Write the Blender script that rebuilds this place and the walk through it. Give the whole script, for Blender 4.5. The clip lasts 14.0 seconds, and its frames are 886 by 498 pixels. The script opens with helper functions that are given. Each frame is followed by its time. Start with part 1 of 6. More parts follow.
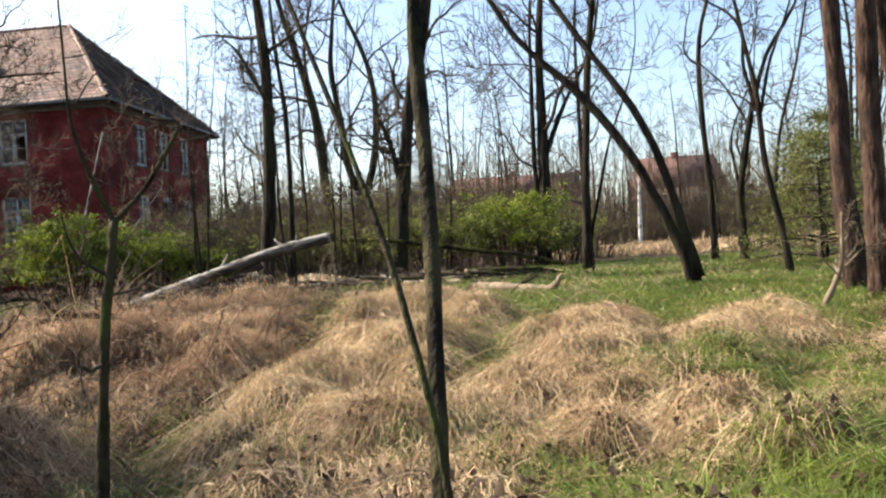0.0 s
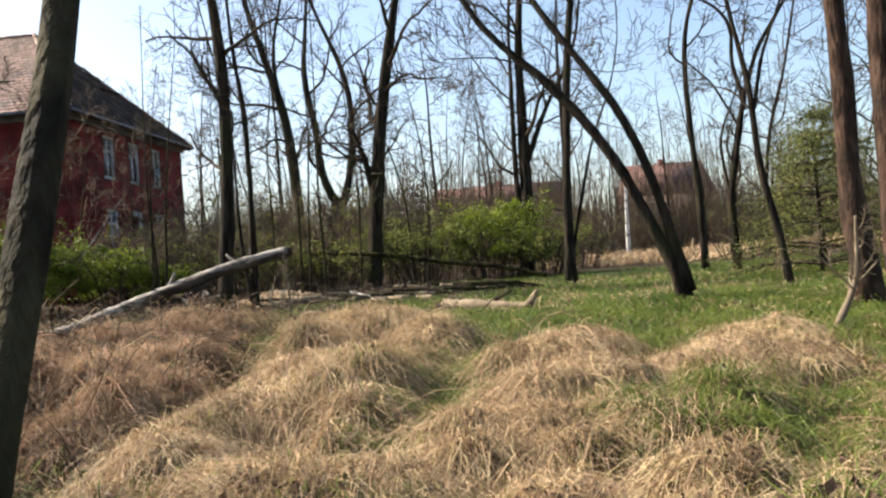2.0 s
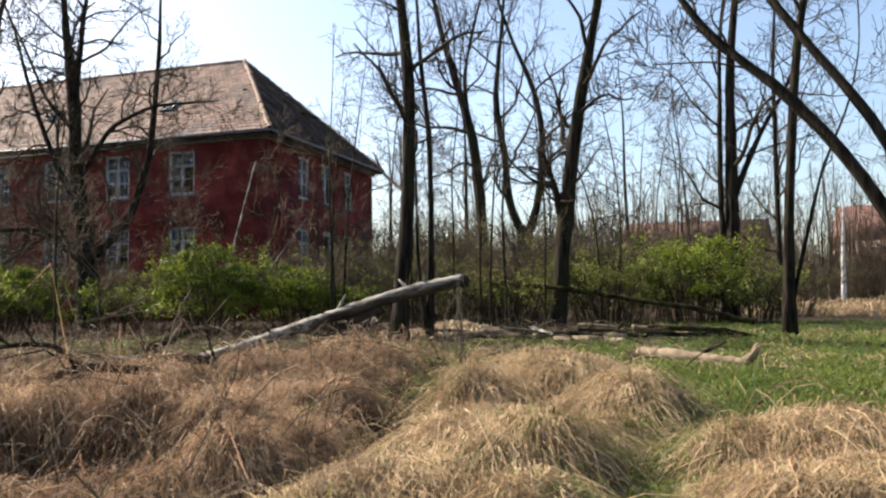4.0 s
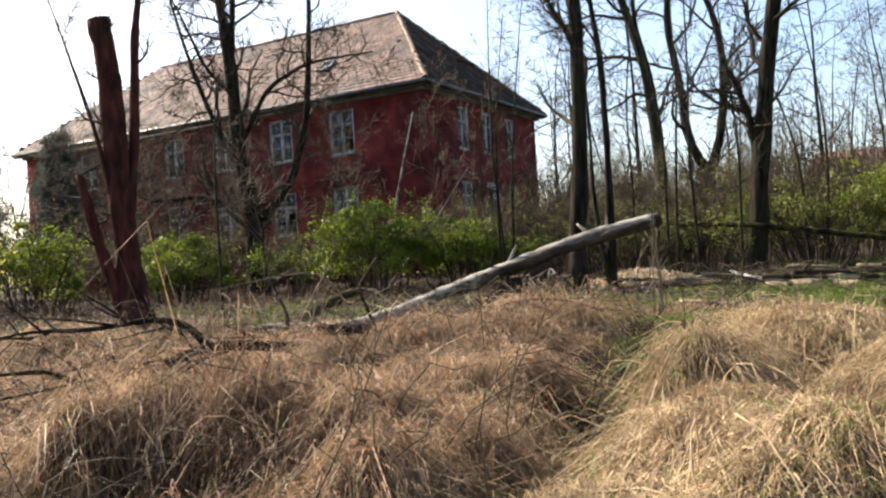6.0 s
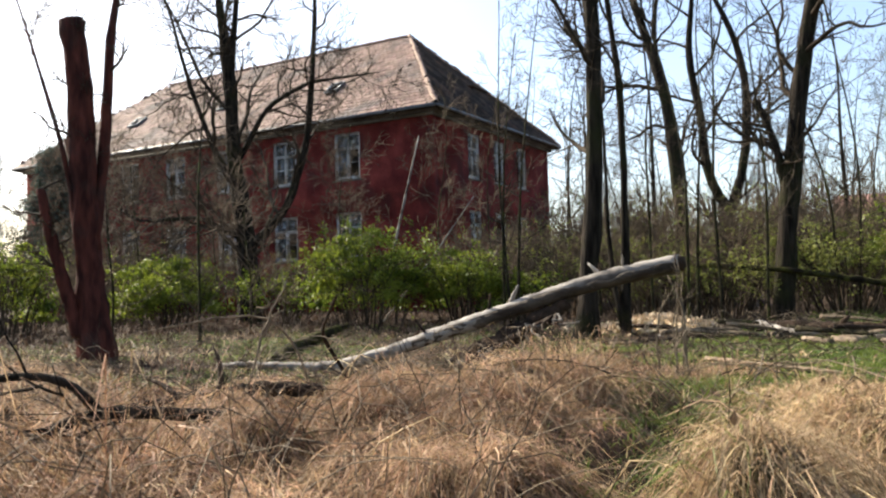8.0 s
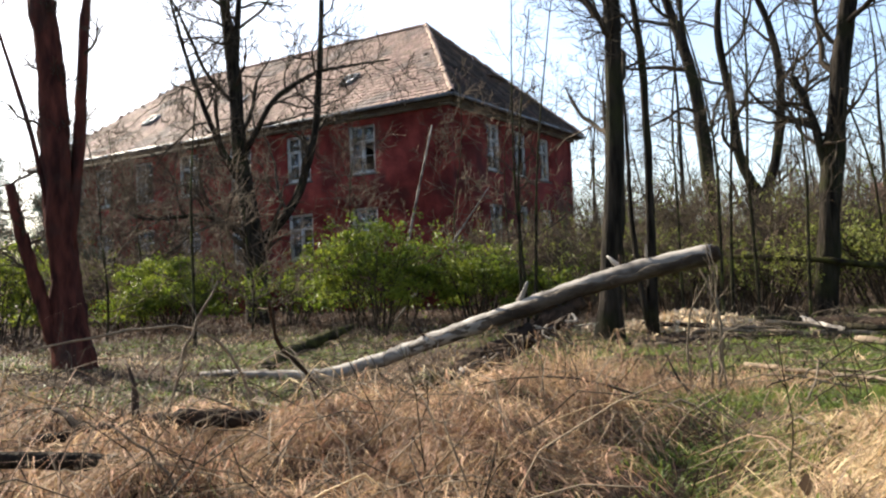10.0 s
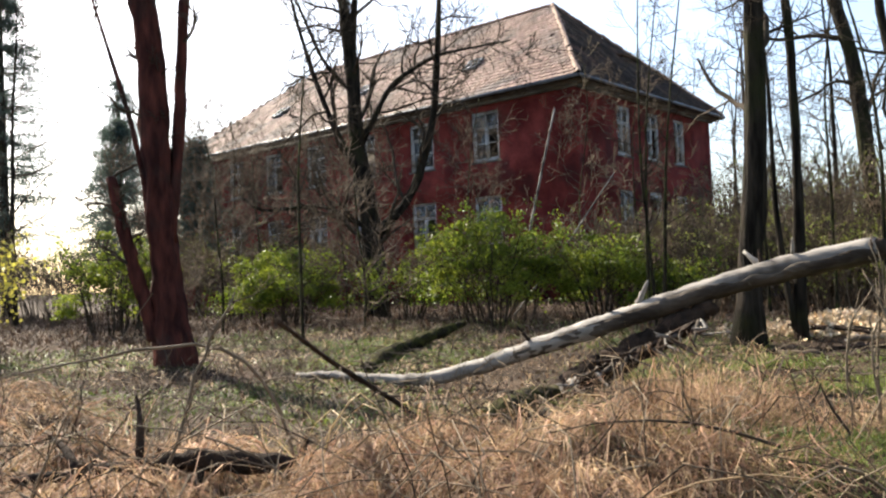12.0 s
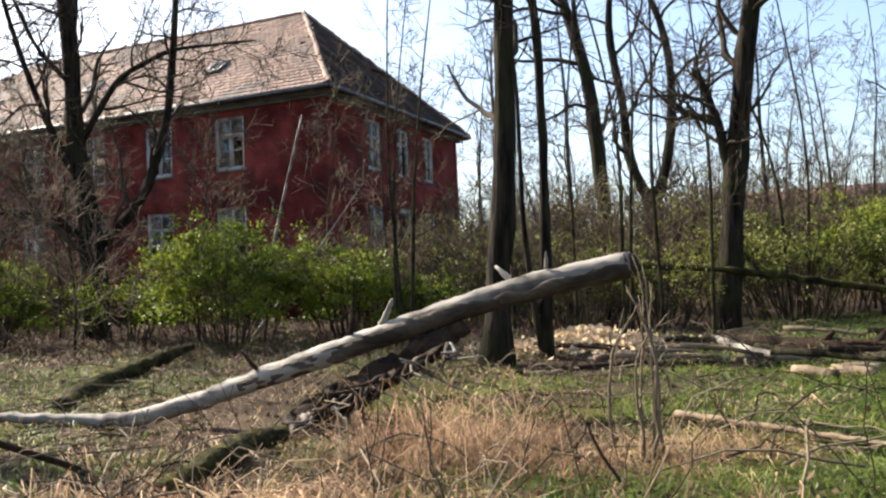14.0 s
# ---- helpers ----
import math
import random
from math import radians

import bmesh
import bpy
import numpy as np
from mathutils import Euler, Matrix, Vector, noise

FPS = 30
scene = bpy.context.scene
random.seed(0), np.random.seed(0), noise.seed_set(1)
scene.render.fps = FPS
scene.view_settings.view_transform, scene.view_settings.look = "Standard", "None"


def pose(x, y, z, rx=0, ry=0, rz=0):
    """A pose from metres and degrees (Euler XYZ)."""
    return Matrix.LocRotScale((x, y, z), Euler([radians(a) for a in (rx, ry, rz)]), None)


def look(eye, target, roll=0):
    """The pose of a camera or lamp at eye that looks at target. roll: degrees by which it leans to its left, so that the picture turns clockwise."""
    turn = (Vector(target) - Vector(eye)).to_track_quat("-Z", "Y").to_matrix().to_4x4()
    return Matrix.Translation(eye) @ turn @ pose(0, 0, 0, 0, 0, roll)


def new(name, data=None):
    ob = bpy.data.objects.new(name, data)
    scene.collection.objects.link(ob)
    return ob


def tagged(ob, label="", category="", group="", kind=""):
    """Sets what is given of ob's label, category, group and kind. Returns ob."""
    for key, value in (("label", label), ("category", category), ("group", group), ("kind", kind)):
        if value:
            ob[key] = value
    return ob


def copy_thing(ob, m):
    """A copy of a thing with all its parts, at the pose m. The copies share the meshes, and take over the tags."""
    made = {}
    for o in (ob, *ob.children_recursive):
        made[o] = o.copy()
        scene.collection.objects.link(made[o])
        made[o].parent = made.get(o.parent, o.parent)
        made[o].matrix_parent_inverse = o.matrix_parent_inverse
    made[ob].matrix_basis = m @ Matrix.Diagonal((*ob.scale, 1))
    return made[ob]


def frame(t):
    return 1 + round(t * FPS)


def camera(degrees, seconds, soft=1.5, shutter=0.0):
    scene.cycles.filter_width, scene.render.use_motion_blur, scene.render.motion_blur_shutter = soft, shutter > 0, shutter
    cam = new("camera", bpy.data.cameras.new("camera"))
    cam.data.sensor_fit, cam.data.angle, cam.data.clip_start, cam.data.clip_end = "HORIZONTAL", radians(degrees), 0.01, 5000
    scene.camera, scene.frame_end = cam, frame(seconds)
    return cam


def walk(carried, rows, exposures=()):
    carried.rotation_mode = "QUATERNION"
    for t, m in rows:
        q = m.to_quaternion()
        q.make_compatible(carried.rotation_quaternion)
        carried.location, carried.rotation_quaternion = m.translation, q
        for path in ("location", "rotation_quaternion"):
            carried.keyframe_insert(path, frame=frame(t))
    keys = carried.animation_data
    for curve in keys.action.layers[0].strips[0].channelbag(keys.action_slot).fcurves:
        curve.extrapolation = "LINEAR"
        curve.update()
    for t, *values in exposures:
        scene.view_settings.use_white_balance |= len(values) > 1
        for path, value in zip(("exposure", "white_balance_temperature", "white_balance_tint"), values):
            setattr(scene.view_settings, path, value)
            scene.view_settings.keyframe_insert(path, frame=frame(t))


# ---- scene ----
cam = camera(55.9, 14.0, soft=2.3)
PATH = [
    (0, (0.708, 0.087, 1.053), (0.507, 2.076, 1.055), -3.5),
    (0.5, (0.686, 0.344, 1.06), (0.604, 2.342, 1.042), -4.9),
    (1, (0.798, 0.674, 1.07), (0.633, 2.667, 1.047), -2.5),
    (1.5, (0.852, 1.069, 1.066), (0.72, 3.065, 1.054), -2.6),
    (2, (0.959, 1.469, 1.076), (0.785, 3.461, 1.102), -4.3),
    (2.5, (0.992, 1.865, 1.109), (0.667, 3.838, 1.084), -1.8),
    (3, (0.89, 2.18, 1.142), (0.547, 4.151, 1.116), -4.0),
    (3.5, (0.815, 2.722, 1.118), (0.381, 4.671, 1.224), -1.7),
    (4, (0.67, 3.058, 1.118), (0.068, 4.961, 1.239), -0.9),
    (4.2, (0.564, 3.189, 1.099), (-0.079, 5.08, 1.213), -1.7),
    (6.3, (-0.187, 4.88, 1.103), (-1.192, 6.609, 1.117), -3.2),
    (6.5, (-0.237, 5.031, 1.132), (-1.255, 6.752, 1.155), -2.8),
    (7, (-0.39, 5.38, 1.152), (-1.387, 7.112, 1.227), -1.8),
    (7.5, (-0.529, 5.685, 1.178), (-1.488, 7.438, 1.255), -2.6),
    (8, (-0.609, 6.04, 1.211), (-1.598, 7.776, 1.304), -1.7),
    (8.2, (-0.672, 6.183, 1.207), (-1.667, 7.915, 1.3), -1.5),
    (10.3, (-1.007, 7.443, 1.23), (-2.082, 9.127, 1.313), -3.1),
    (10.5, (-1.042, 7.551, 1.267), (-2.193, 9.185, 1.345), -3.0),
    (11, (-1.022, 7.912, 1.286), (-2.414, 9.348, 1.317), 0.5),
    (11.5, (-1.098, 8.115, 1.292), (-2.478, 9.563, 1.282), -0.8),
    (12, (-1.274, 8.352, 1.324), (-2.578, 9.866, 1.394), -2.3),
    (12.5, (-1.406, 8.661, 1.307), (-2.685, 10.197, 1.383), -1.8),
    (13, (-1.534, 8.99, 1.327), (-2.653, 10.646, 1.407), -1.5),
    (13.5, (-1.719, 9.144, 1.312), (-2.623, 10.924, 1.431), -3.4),
    (14, (-1.775, 9.426, 1.325), (-2.582, 11.254, 1.41), -2.3),
]
walk(cam, [(t, look(eye, target, roll)) for t, eye, target, roll in PATH], exposures=[(0, 1.55), (0.5, 1.48), (2.5, 1.33), (4.2, 1.24), (6.3, 1.40), (8.2, 1.44), (10.3, 1.52), (11, 1.54), (12.5, 1.54), (13.5, 1.46), (14, 1.52)])

# ---- light ----
world = bpy.data.worlds.new("sky")
scene.world = world
world.use_nodes = True
SUN_UP, SUN_SIDE = radians(38), Vector((-0.97, 0.24, 0)).normalized()
wn = world.node_tree
sky = wn.nodes.new("ShaderNodeTexSky")
sky.sky_type, sky.sun_disc = "NISHITA", False
sky.sun_elevation, sky.sun_rotation = SUN_UP, math.atan2(SUN_SIDE.x, SUN_SIDE.y)
sky.air_density, sky.dust_density, sky.ozone_density = 1.0, 2.0, 1.0
back = wn.nodes["Background"]
back.inputs["Strength"].default_value = 0.104
wn.links.new(sky.outputs["Color"], back.inputs["Color"])
sun = new("sun", bpy.data.lights.new("sun", "SUN"))
sun.data.energy, sun.data.angle, sun.data.color = 5.0, radians(0.6), (1.0, 0.91, 0.77)
to_sun = SUN_SIDE * math.cos(SUN_UP) + Vector((0, 0, math.sin(SUN_UP)))
sun.matrix_world = look(to_sun * 60, (0, 0, 0))


# ---- materials ----
def surface(name, a, b, scale=4.0, fine=60.0, rough=0.85, bump=0.3, depth=0.01, vary=0.0, by="island", through_light=0.0, stretch=(1, 1, 1), third=None, third_scale=1.0):
    """A procedural surface: two colours by a broad noise, fine grain, per-piece variation, relief, some light let through."""
    m = bpy.data.materials.new(name)
    m.use_nodes = True
    nt = m.node_tree
    nd, ln = nt.nodes, nt.links
    p = nd["Principled BSDF"]
    out = nd["Material Output"]
    tc = nd.new("ShaderNodeTexCoord")
    mp = nd.new("ShaderNodeMapping")
    mp.inputs["Scale"].default_value = stretch
    ln.new(tc.outputs["Object"], mp.inputs["Vector"])
    n1 = nd.new("ShaderNodeTexNoise")
    n1.inputs["Scale"].default_value, n1.inputs["Detail"].default_value = scale, 6
    n2 = nd.new("ShaderNodeTexNoise")
    n2.inputs["Scale"].default_value, n2.inputs["Detail"].default_value = fine, 4
    ln.new(mp.outputs["Vector"], n1.inputs["Vector"])
    ln.new(mp.outputs["Vector"], n2.inputs["Vector"])
    r1 = nd.new("ShaderNodeMapRange")
    r1.inputs["From Min"].default_value, r1.inputs["From Max"].default_value = 0.36, 0.64
    ln.new(n1.outputs["Fac"], r1.inputs["Value"])
    mix = nd.new("ShaderNodeMix")
    mix.data_type = "RGBA"
    mix.inputs["A"].default_value, mix.inputs["B"].default_value = (*a, 1), (*b, 1)
    ln.new(r1.outputs["Result"], mix.inputs["Factor"])
    col = mix.outputs["Result"]
    if third:
        n3 = nd.new("ShaderNodeTexNoise")
        n3.inputs["Scale"].default_value, n3.inputs["Detail"].default_value = third_scale, 5
        ln.new(tc.outputs["Object"], n3.inputs["Vector"])
        r3 = nd.new("ShaderNodeMapRange")
        r3.inputs["From Min"].default_value, r3.inputs["From Max"].default_value = 0.52, 0.66
        ln.new(n3.outputs["Fac"], r3.inputs["Value"])
        mx = nd.new("ShaderNodeMix")
        mx.data_type = "RGBA"
        mx.inputs["B"].default_value = (*third, 1)
        ln.new(r3.outputs["Result"], mx.inputs["Factor"])
        ln.new(col, mx.inputs["A"])
        col = mx.outputs["Result"]
    hs = nd.new("ShaderNodeHueSaturation")
    grain = nd.new("ShaderNodeMapRange")
    grain.inputs["To Min"].default_value, grain.inputs["To Max"].default_value = 0.7, 1.3
    ln.new(n2.outputs["Fac"], grain.inputs["Value"])
    val = grain.outputs["Result"]
    if vary:
        src = nd.new("ShaderNodeNewGeometry").outputs["Random Per Island"] if by == "island" else nd.new("ShaderNodeObjectInfo").outputs["Random"]
        rv = nd.new("ShaderNodeMapRange")
        rv.inputs["To Min"].default_value, rv.inputs["To Max"].default_value = 1 - vary, 1 + vary
        ln.new(src, rv.inputs["Value"])
        mu = nd.new("ShaderNodeMath")
        mu.operation = "MULTIPLY"
        ln.new(val, mu.inputs[0])
        ln.new(rv.outputs["Result"], mu.inputs[1])
        val = mu.outputs["Value"]
        wob = nd.new("ShaderNodeMath")
        wob.operation = "MULTIPLY"
        wob.inputs[1].default_value = 37.7
        ln.new(src, wob.inputs[0])
        fr = nd.new("ShaderNodeMath")
        fr.operation = "FRACT"
        ln.new(wob.outputs["Value"], fr.inputs[0])
        hr = nd.new("ShaderNodeMapRange")
        hr.inputs["To Min"].default_value, hr.inputs["To Max"].default_value = 0.5 - 0.03 * vary, 0.5 + 0.03 * vary
        ln.new(fr.outputs["Value"], hr.inputs["Value"])
        ln.new(hr.outputs["Result"], hs.inputs["Hue"])
    ln.new(val, hs.inputs["Value"])
    ln.new(col, hs.inputs["Color"])
    ln.new(hs.outputs["Color"], p.inputs["Base Color"])
    p.inputs["Roughness"].default_value = rough
    p.inputs["Specular IOR Level"].default_value = 0.1 if rough >= 0.9 else 0.3
    if bump:
        bp = nd.new("ShaderNodeBump")
        bp.inputs["Strength"].default_value, bp.inputs["Distance"].default_value = bump, depth
        ln.new(n2.outputs["Fac"], bp.inputs["Height"])
        ln.new(bp.outputs["Normal"], p.inputs["Normal"])
    if through_light:
        tr = nd.new("ShaderNodeBsdfTranslucent")
        ln.new(hs.outputs["Color"], tr.inputs["Color"])
        ms = nd.new("ShaderNodeMixShader")
        ms.inputs["Fac"].default_value = through_light
        ln.new(p.outputs["BSDF"], ms.inputs[1])
        ln.new(tr.outputs["BSDF"], ms.inputs[2])
        ln.new(ms.outputs["Shader"], out.inputs["Surface"])
    return m


BARK = surface("dark_bark", (0.009, 0.007, 0.005), (0.042, 0.033, 0.024), 11, 30, 0.95, 1.0, 0.05, stretch=(1, 1, 0.16), third=(0.03, 0.029, 0.013), third_scale=1.3)
BARK_YOUNG = surface("young_bark", (0.011, 0.009, 0.006), (0.05, 0.042, 0.022), 14, 70, 0.9, 1.0, 0.02, stretch=(1, 1, 0.4), third=(0.048, 0.054, 0.014), third_scale=4)
BARK_PALE = surface("pale_twig_bark", (0.12, 0.09, 0.058), (0.19, 0.145, 0.095), 8, 70, 0.85, 0.5, 0.006)
BARK_PINE = surface("pine_bark", (0.02, 0.012, 0.009), (0.085, 0.053, 0.038), 13, 24, 0.95, 1.0, 0.05, stretch=(1, 1, 0.3), third=(0.035, 0.024, 0.018), third_scale=2)
BARK_RED = surface("red_dead_wood", (0.03, 0.011, 0.009), (0.11, 0.034, 0.024), 7, 26, 0.9, 0.9, 0.03, stretch=(1, 1, 0.25), third=(0.04, 0.03, 0.025), third_scale=0.9)
TWIG = surface("twig_bark", (0.035, 0.026, 0.018), (0.065, 0.05, 0.034), 5, 40, 0.9, 0.0, vary=0.25)
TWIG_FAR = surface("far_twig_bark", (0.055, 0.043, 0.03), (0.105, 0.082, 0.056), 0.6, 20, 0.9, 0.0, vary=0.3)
# lighter copy of the twig bark, with sunlight put into its colour
TWIG_SUNLIT = surface("sunlit_tan_twig", (0.085, 0.062, 0.043), (0.16, 0.12, 0.083), 0.9, 20, 0.9, 0.0, vary=0.35)
LOG_BARK = surface("grey_flaking_bark", (0.04, 0.032, 0.025), (0.12, 0.1, 0.08), 5, 40, 0.92, 1.0, 0.02, stretch=(0.3, 1, 1))
BARE_WOOD = surface("weathered_bare_wood", (0.12, 0.105, 0.088), (0.3, 0.27, 0.23), 3, 35, 0.75, 0.7, 0.01, stretch=(0.25, 1, 1), third=(0.04, 0.03, 0.024), third_scale=2.6)
LOG_TAN = surface("tan_debarked_wood", (0.16, 0.115, 0.07), (0.27, 0.20, 0.13), 4, 40, 0.8, 0.6, 0.01, third=(0.08, 0.055, 0.035), third_scale=3)
ROTTEN = surface("rotten_wood", (0.02, 0.014, 0.01), (0.058, 0.038, 0.026), 5, 30, 0.95, 1.0, 0.03)
MOSS = surface("moss", (0.024, 0.019, 0.011), (0.075, 0.072, 0.017), 7, 60, 0.95, 1.0, 0.04, third=(0.018, 0.013, 0.009), third_scale=3)
STRAW = surface("dry_grass", (0.32, 0.218, 0.118), (0.52, 0.385, 0.228), 1.6, 30, 0.6, 0.0, vary=0.62, through_light=0.25, third=(0.24, 0.155, 0.08), third_scale=4)
BRACKEN = surface("dead_bracken", (0.22, 0.13, 0.073), (0.47, 0.32, 0.195), 1.3, 30, 0.75, 0.0, vary=0.65, through_light=0.3, third=(0.17, 0.095, 0.055), third_scale=3.5)
GREEN = surface("green_grass", (0.075, 0.115, 0.016), (0.16, 0.195, 0.036), 1.2, 30, 0.5, 0.0, vary=0.35, through_light=0.35)
LEAF = surface("spring_leaf", (0.085, 0.125, 0.012), (0.22, 0.258, 0.03), 1.4, 30, 0.5, 0.0, vary=0.4, through_light=0.5)
LEAF_YELLOW = surface("yellow_blossom_leaf", (0.34, 0.32, 0.05), (0.52, 0.46, 0.09), 1.5, 30, 0.5, 0.0, vary=0.3, through_light=0.4)
BUD = surface("pale_bud", (0.125, 0.145, 0.026), (0.215, 0.23, 0.052), 1.1, 30, 0.6, 0.0, vary=0.4, through_light=0.4)
# needles paled and blued: distance haze put into their colour
NEEDLE_HAZED = surface("hazed_conifer_needle", (0.045, 0.07, 0.058), (0.085, 0.115, 0.09), 1.5, 30, 0.55, 0.0, vary=0.4, through_light=0.35)
NEEDLE_FRESH = surface("fresh_conifer_needle", (0.12, 0.14, 0.03), (0.2, 0.21, 0.055), 1.5, 30, 0.55, 0.0, vary=0.4, through_light=0.4)
LITTER = surface("leaf_litter", (0.055, 0.032, 0.02), (0.125, 0.08, 0.05), 4, 30, 0.8, 0.0, vary=0.5, through_light=0.2)
CHIP = surface("sawn_wood_chip", (0.62, 0.45, 0.26), (0.75, 0.60, 0.40), 5, 30, 0.7, 0.0, vary=0.25)
PLASTER = surface("red_plaster", (0.095, 0.017, 0.015), (0.215, 0.043, 0.034), 1.1, 14, 0.92, 0.5, 0.02, third=(0.085, 0.024, 0.021), third_scale=0.9)
TILE = surface("clay_roof_tile", (0.275, 0.172, 0.128), (0.395, 0.255, 0.193), 0.7, 25, 0.8, 0.4, 0.01, vary=0.28, third=(0.22, 0.165, 0.135), third_scale=0.5)
# darker copy of the roof tile: the side slope's shade put into colour
TILE_SHADED = surface("shade_darkened_roof_tile", (0.028, 0.023, 0.019), (0.065, 0.048, 0.039), 1.2, 25, 0.9, 0.5, 0.015, vary=0.35, third=(0.11, 0.066, 0.05), third_scale=0.9)
WOOD_WHITE = surface("flaking_white_paint", (0.4, 0.39, 0.36), (0.52, 0.51, 0.48), 3, 45, 0.7, 0.5, 0.006, third=(0.22, 0.19, 0.16), third_scale=2.5)
CORNICE = surface("stained_cornice_paint", (0.1, 0.085, 0.07), (0.18, 0.16, 0.135), 1.2, 25, 0.85, 0.4, 0.01, third=(0.07, 0.05, 0.04), third_scale=0.8)
BOARD = surface("grey_board", (0.1, 0.095, 0.09), (0.17, 0.16, 0.15), 3, 30, 0.8, 0.3, 0.005)
INSIDE = surface("dim_inner_plaster", (0.1, 0.09, 0.078), (0.15, 0.135, 0.115), 0.6, 12, 0.95, 0.2, 0.01)
METAL = surface("zinc_sheet", (0.1, 0.1, 0.105), (0.16, 0.165, 0.17), 3, 30, 0.45, 0.1, 0.003)
FAR_WALL = surface("far_grey_render", (0.22, 0.16, 0.13), (0.3, 0.22, 0.175), 0.3, 6, 0.95, 0.2, 0.02)
FAR_RED = surface("far_red_brick", (0.12, 0.055, 0.047), (0.16, 0.078, 0.066), 0.3, 6, 0.95, 0.2, 0.02)
# roof red lightened: part of the distance haze is put into it
FAR_TILE = surface("far_hazed_red_tile", (0.11, 0.055, 0.046), (0.15, 0.08, 0.066), 0.4, 6, 0.85, 0.2, 0.02)
BIRCH = surface("birch_bark", (0.5, 0.48, 0.45), (0.62, 0.6, 0.57), 2, 15, 0.8, 0.3, 0.01, third=(0.08, 0.07, 0.06), third_scale=3)

GLASS = bpy.data.materials.new("window_glass")
GLASS.use_nodes = True
_p = GLASS.node_tree.nodes["Principled BSDF"]
_p.inputs["Base Color"].default_value = (0.7, 0.76, 0.78, 1)
_p.inputs["Roughness"].default_value = 0.08
_p.inputs["Transmission Weight"].default_value = 0.93


# ---- building helpers ----
RNG = np.random.default_rng(7)


def mesh_np(name, verts, faces, mat, smooth=False):
    """A mesh from arrays; faces: arrays of quads and triangles."""
    me = bpy.data.meshes.new(name)
    verts = np.asarray(verts, np.float32).reshape(-1, 3)
    faces = [np.asarray(f, np.int32) for f in faces if len(f)]
    loops = np.concatenate([f.ravel() for f in faces])
    counts = np.concatenate([np.full(len(f), f.shape[1], np.int32) for f in faces])
    me.vertices.add(len(verts))
    me.vertices.foreach_set("co", verts.ravel())
    me.loops.add(len(loops))
    me.loops.foreach_set("vertex_index", loops)
    me.polygons.add(len(counts))
    me.polygons.foreach_set("loop_start", np.concatenate([[0], np.cumsum(counts)[:-1]]).astype(np.int32))
    if smooth:
        me.polygons.foreach_set("use_smooth", np.ones(len(counts), bool))
    me.update(calc_edges=True)
    me.materials.append(mat)
    return me


def piece(name, geo, mat, parent=None, label="", smooth=False):
    """Links (verts, faces) as one mesh object under a thing."""
    ob = new(name, mesh_np(name, geo[0], geo[1], mat, smooth))
    if parent:
        ob.parent = parent
    if label:
        tagged(ob, label)
    return ob


def thing(name, label, category, group="", kind="", at=(0, 0, 0)):
    ob = new(name)
    ob.location = at
    return tagged(ob, label, category, group, kind)


def join(*geos):
    vs, fs, n = [], {}, 0
    for v, f in geos:
        v = np.asarray(v).reshape(-1, 3)
        for q in f:
            q = np.asarray(q)
            if len(q):
                fs.setdefault(q.shape[1], []).append(q + n)
        vs.append(v)
        n += len(v)
    return np.concatenate(vs), [np.concatenate(q) for q in fs.values()]


def box(x0, x1, y0, y1, z0, z1):
    v = [(x, y, z) for z in (z0, z1) for y in (y0, y1) for x in (x0, x1)]
    return np.array(v, float), [np.array([(0, 2, 3, 1), (4, 5, 7, 6), (0, 1, 5, 4), (2, 6, 7, 3), (0, 4, 6, 2), (1, 3, 7, 5)])]


def tubes(P, R, sides, cap=False):
    """Tubes along N centre lines of K points each."""
    P, R = np.asarray(P, float), np.asarray(R, float)
    N, K, _ = P.shape
    T = np.gradient(P, axis=1)
    T /= np.linalg.norm(T, axis=2, keepdims=True) + 1e-9
    main = P[:, -1] - P[:, 0]
    ref = np.where(np.abs(main[:, 2:3]) > 0.7 * np.linalg.norm(main, axis=1, keepdims=True), [[1.0, 0.13, 0.0]], [[0.0, 0.11, 1.0]])[:, None, :]
    U = np.cross(T, ref)
    U /= np.linalg.norm(U, axis=2, keepdims=True) + 1e-9
    W = np.cross(T, U)
    a = np.arange(sides) * 2 * np.pi / sides
    ring = U[:, :, None, :] * np.cos(a)[None, None, :, None] + W[:, :, None, :] * np.sin(a)[None, None, :, None]
    rr = R[:, :, None, None] if R.ndim == 2 else R[..., None]
    V = (P[:, :, None, :] + ring * rr).reshape(-1, 3)
    n, k, s = np.meshgrid(np.arange(N), np.arange(K - 1), np.arange(sides), indexing="ij")
    b = (n * K + k) * sides
    s2 = (s + 1) % sides
    F = np.stack([b + s, b + s2, b + sides + s2, b + sides + s], -1).reshape(-1, 4)
    faces = [F]
    if cap:
        ends = []
        for i in range(N):
            for e, flip in ((0, True), (K - 1, False)):
                c = (i * K + e) * sides
                for q in range(1, sides - 1):
                    ends.append((c, c + q + 1, c + q) if flip else (c, c + q, c + q + 1))
        faces.append(np.array(ends))
    return V, faces


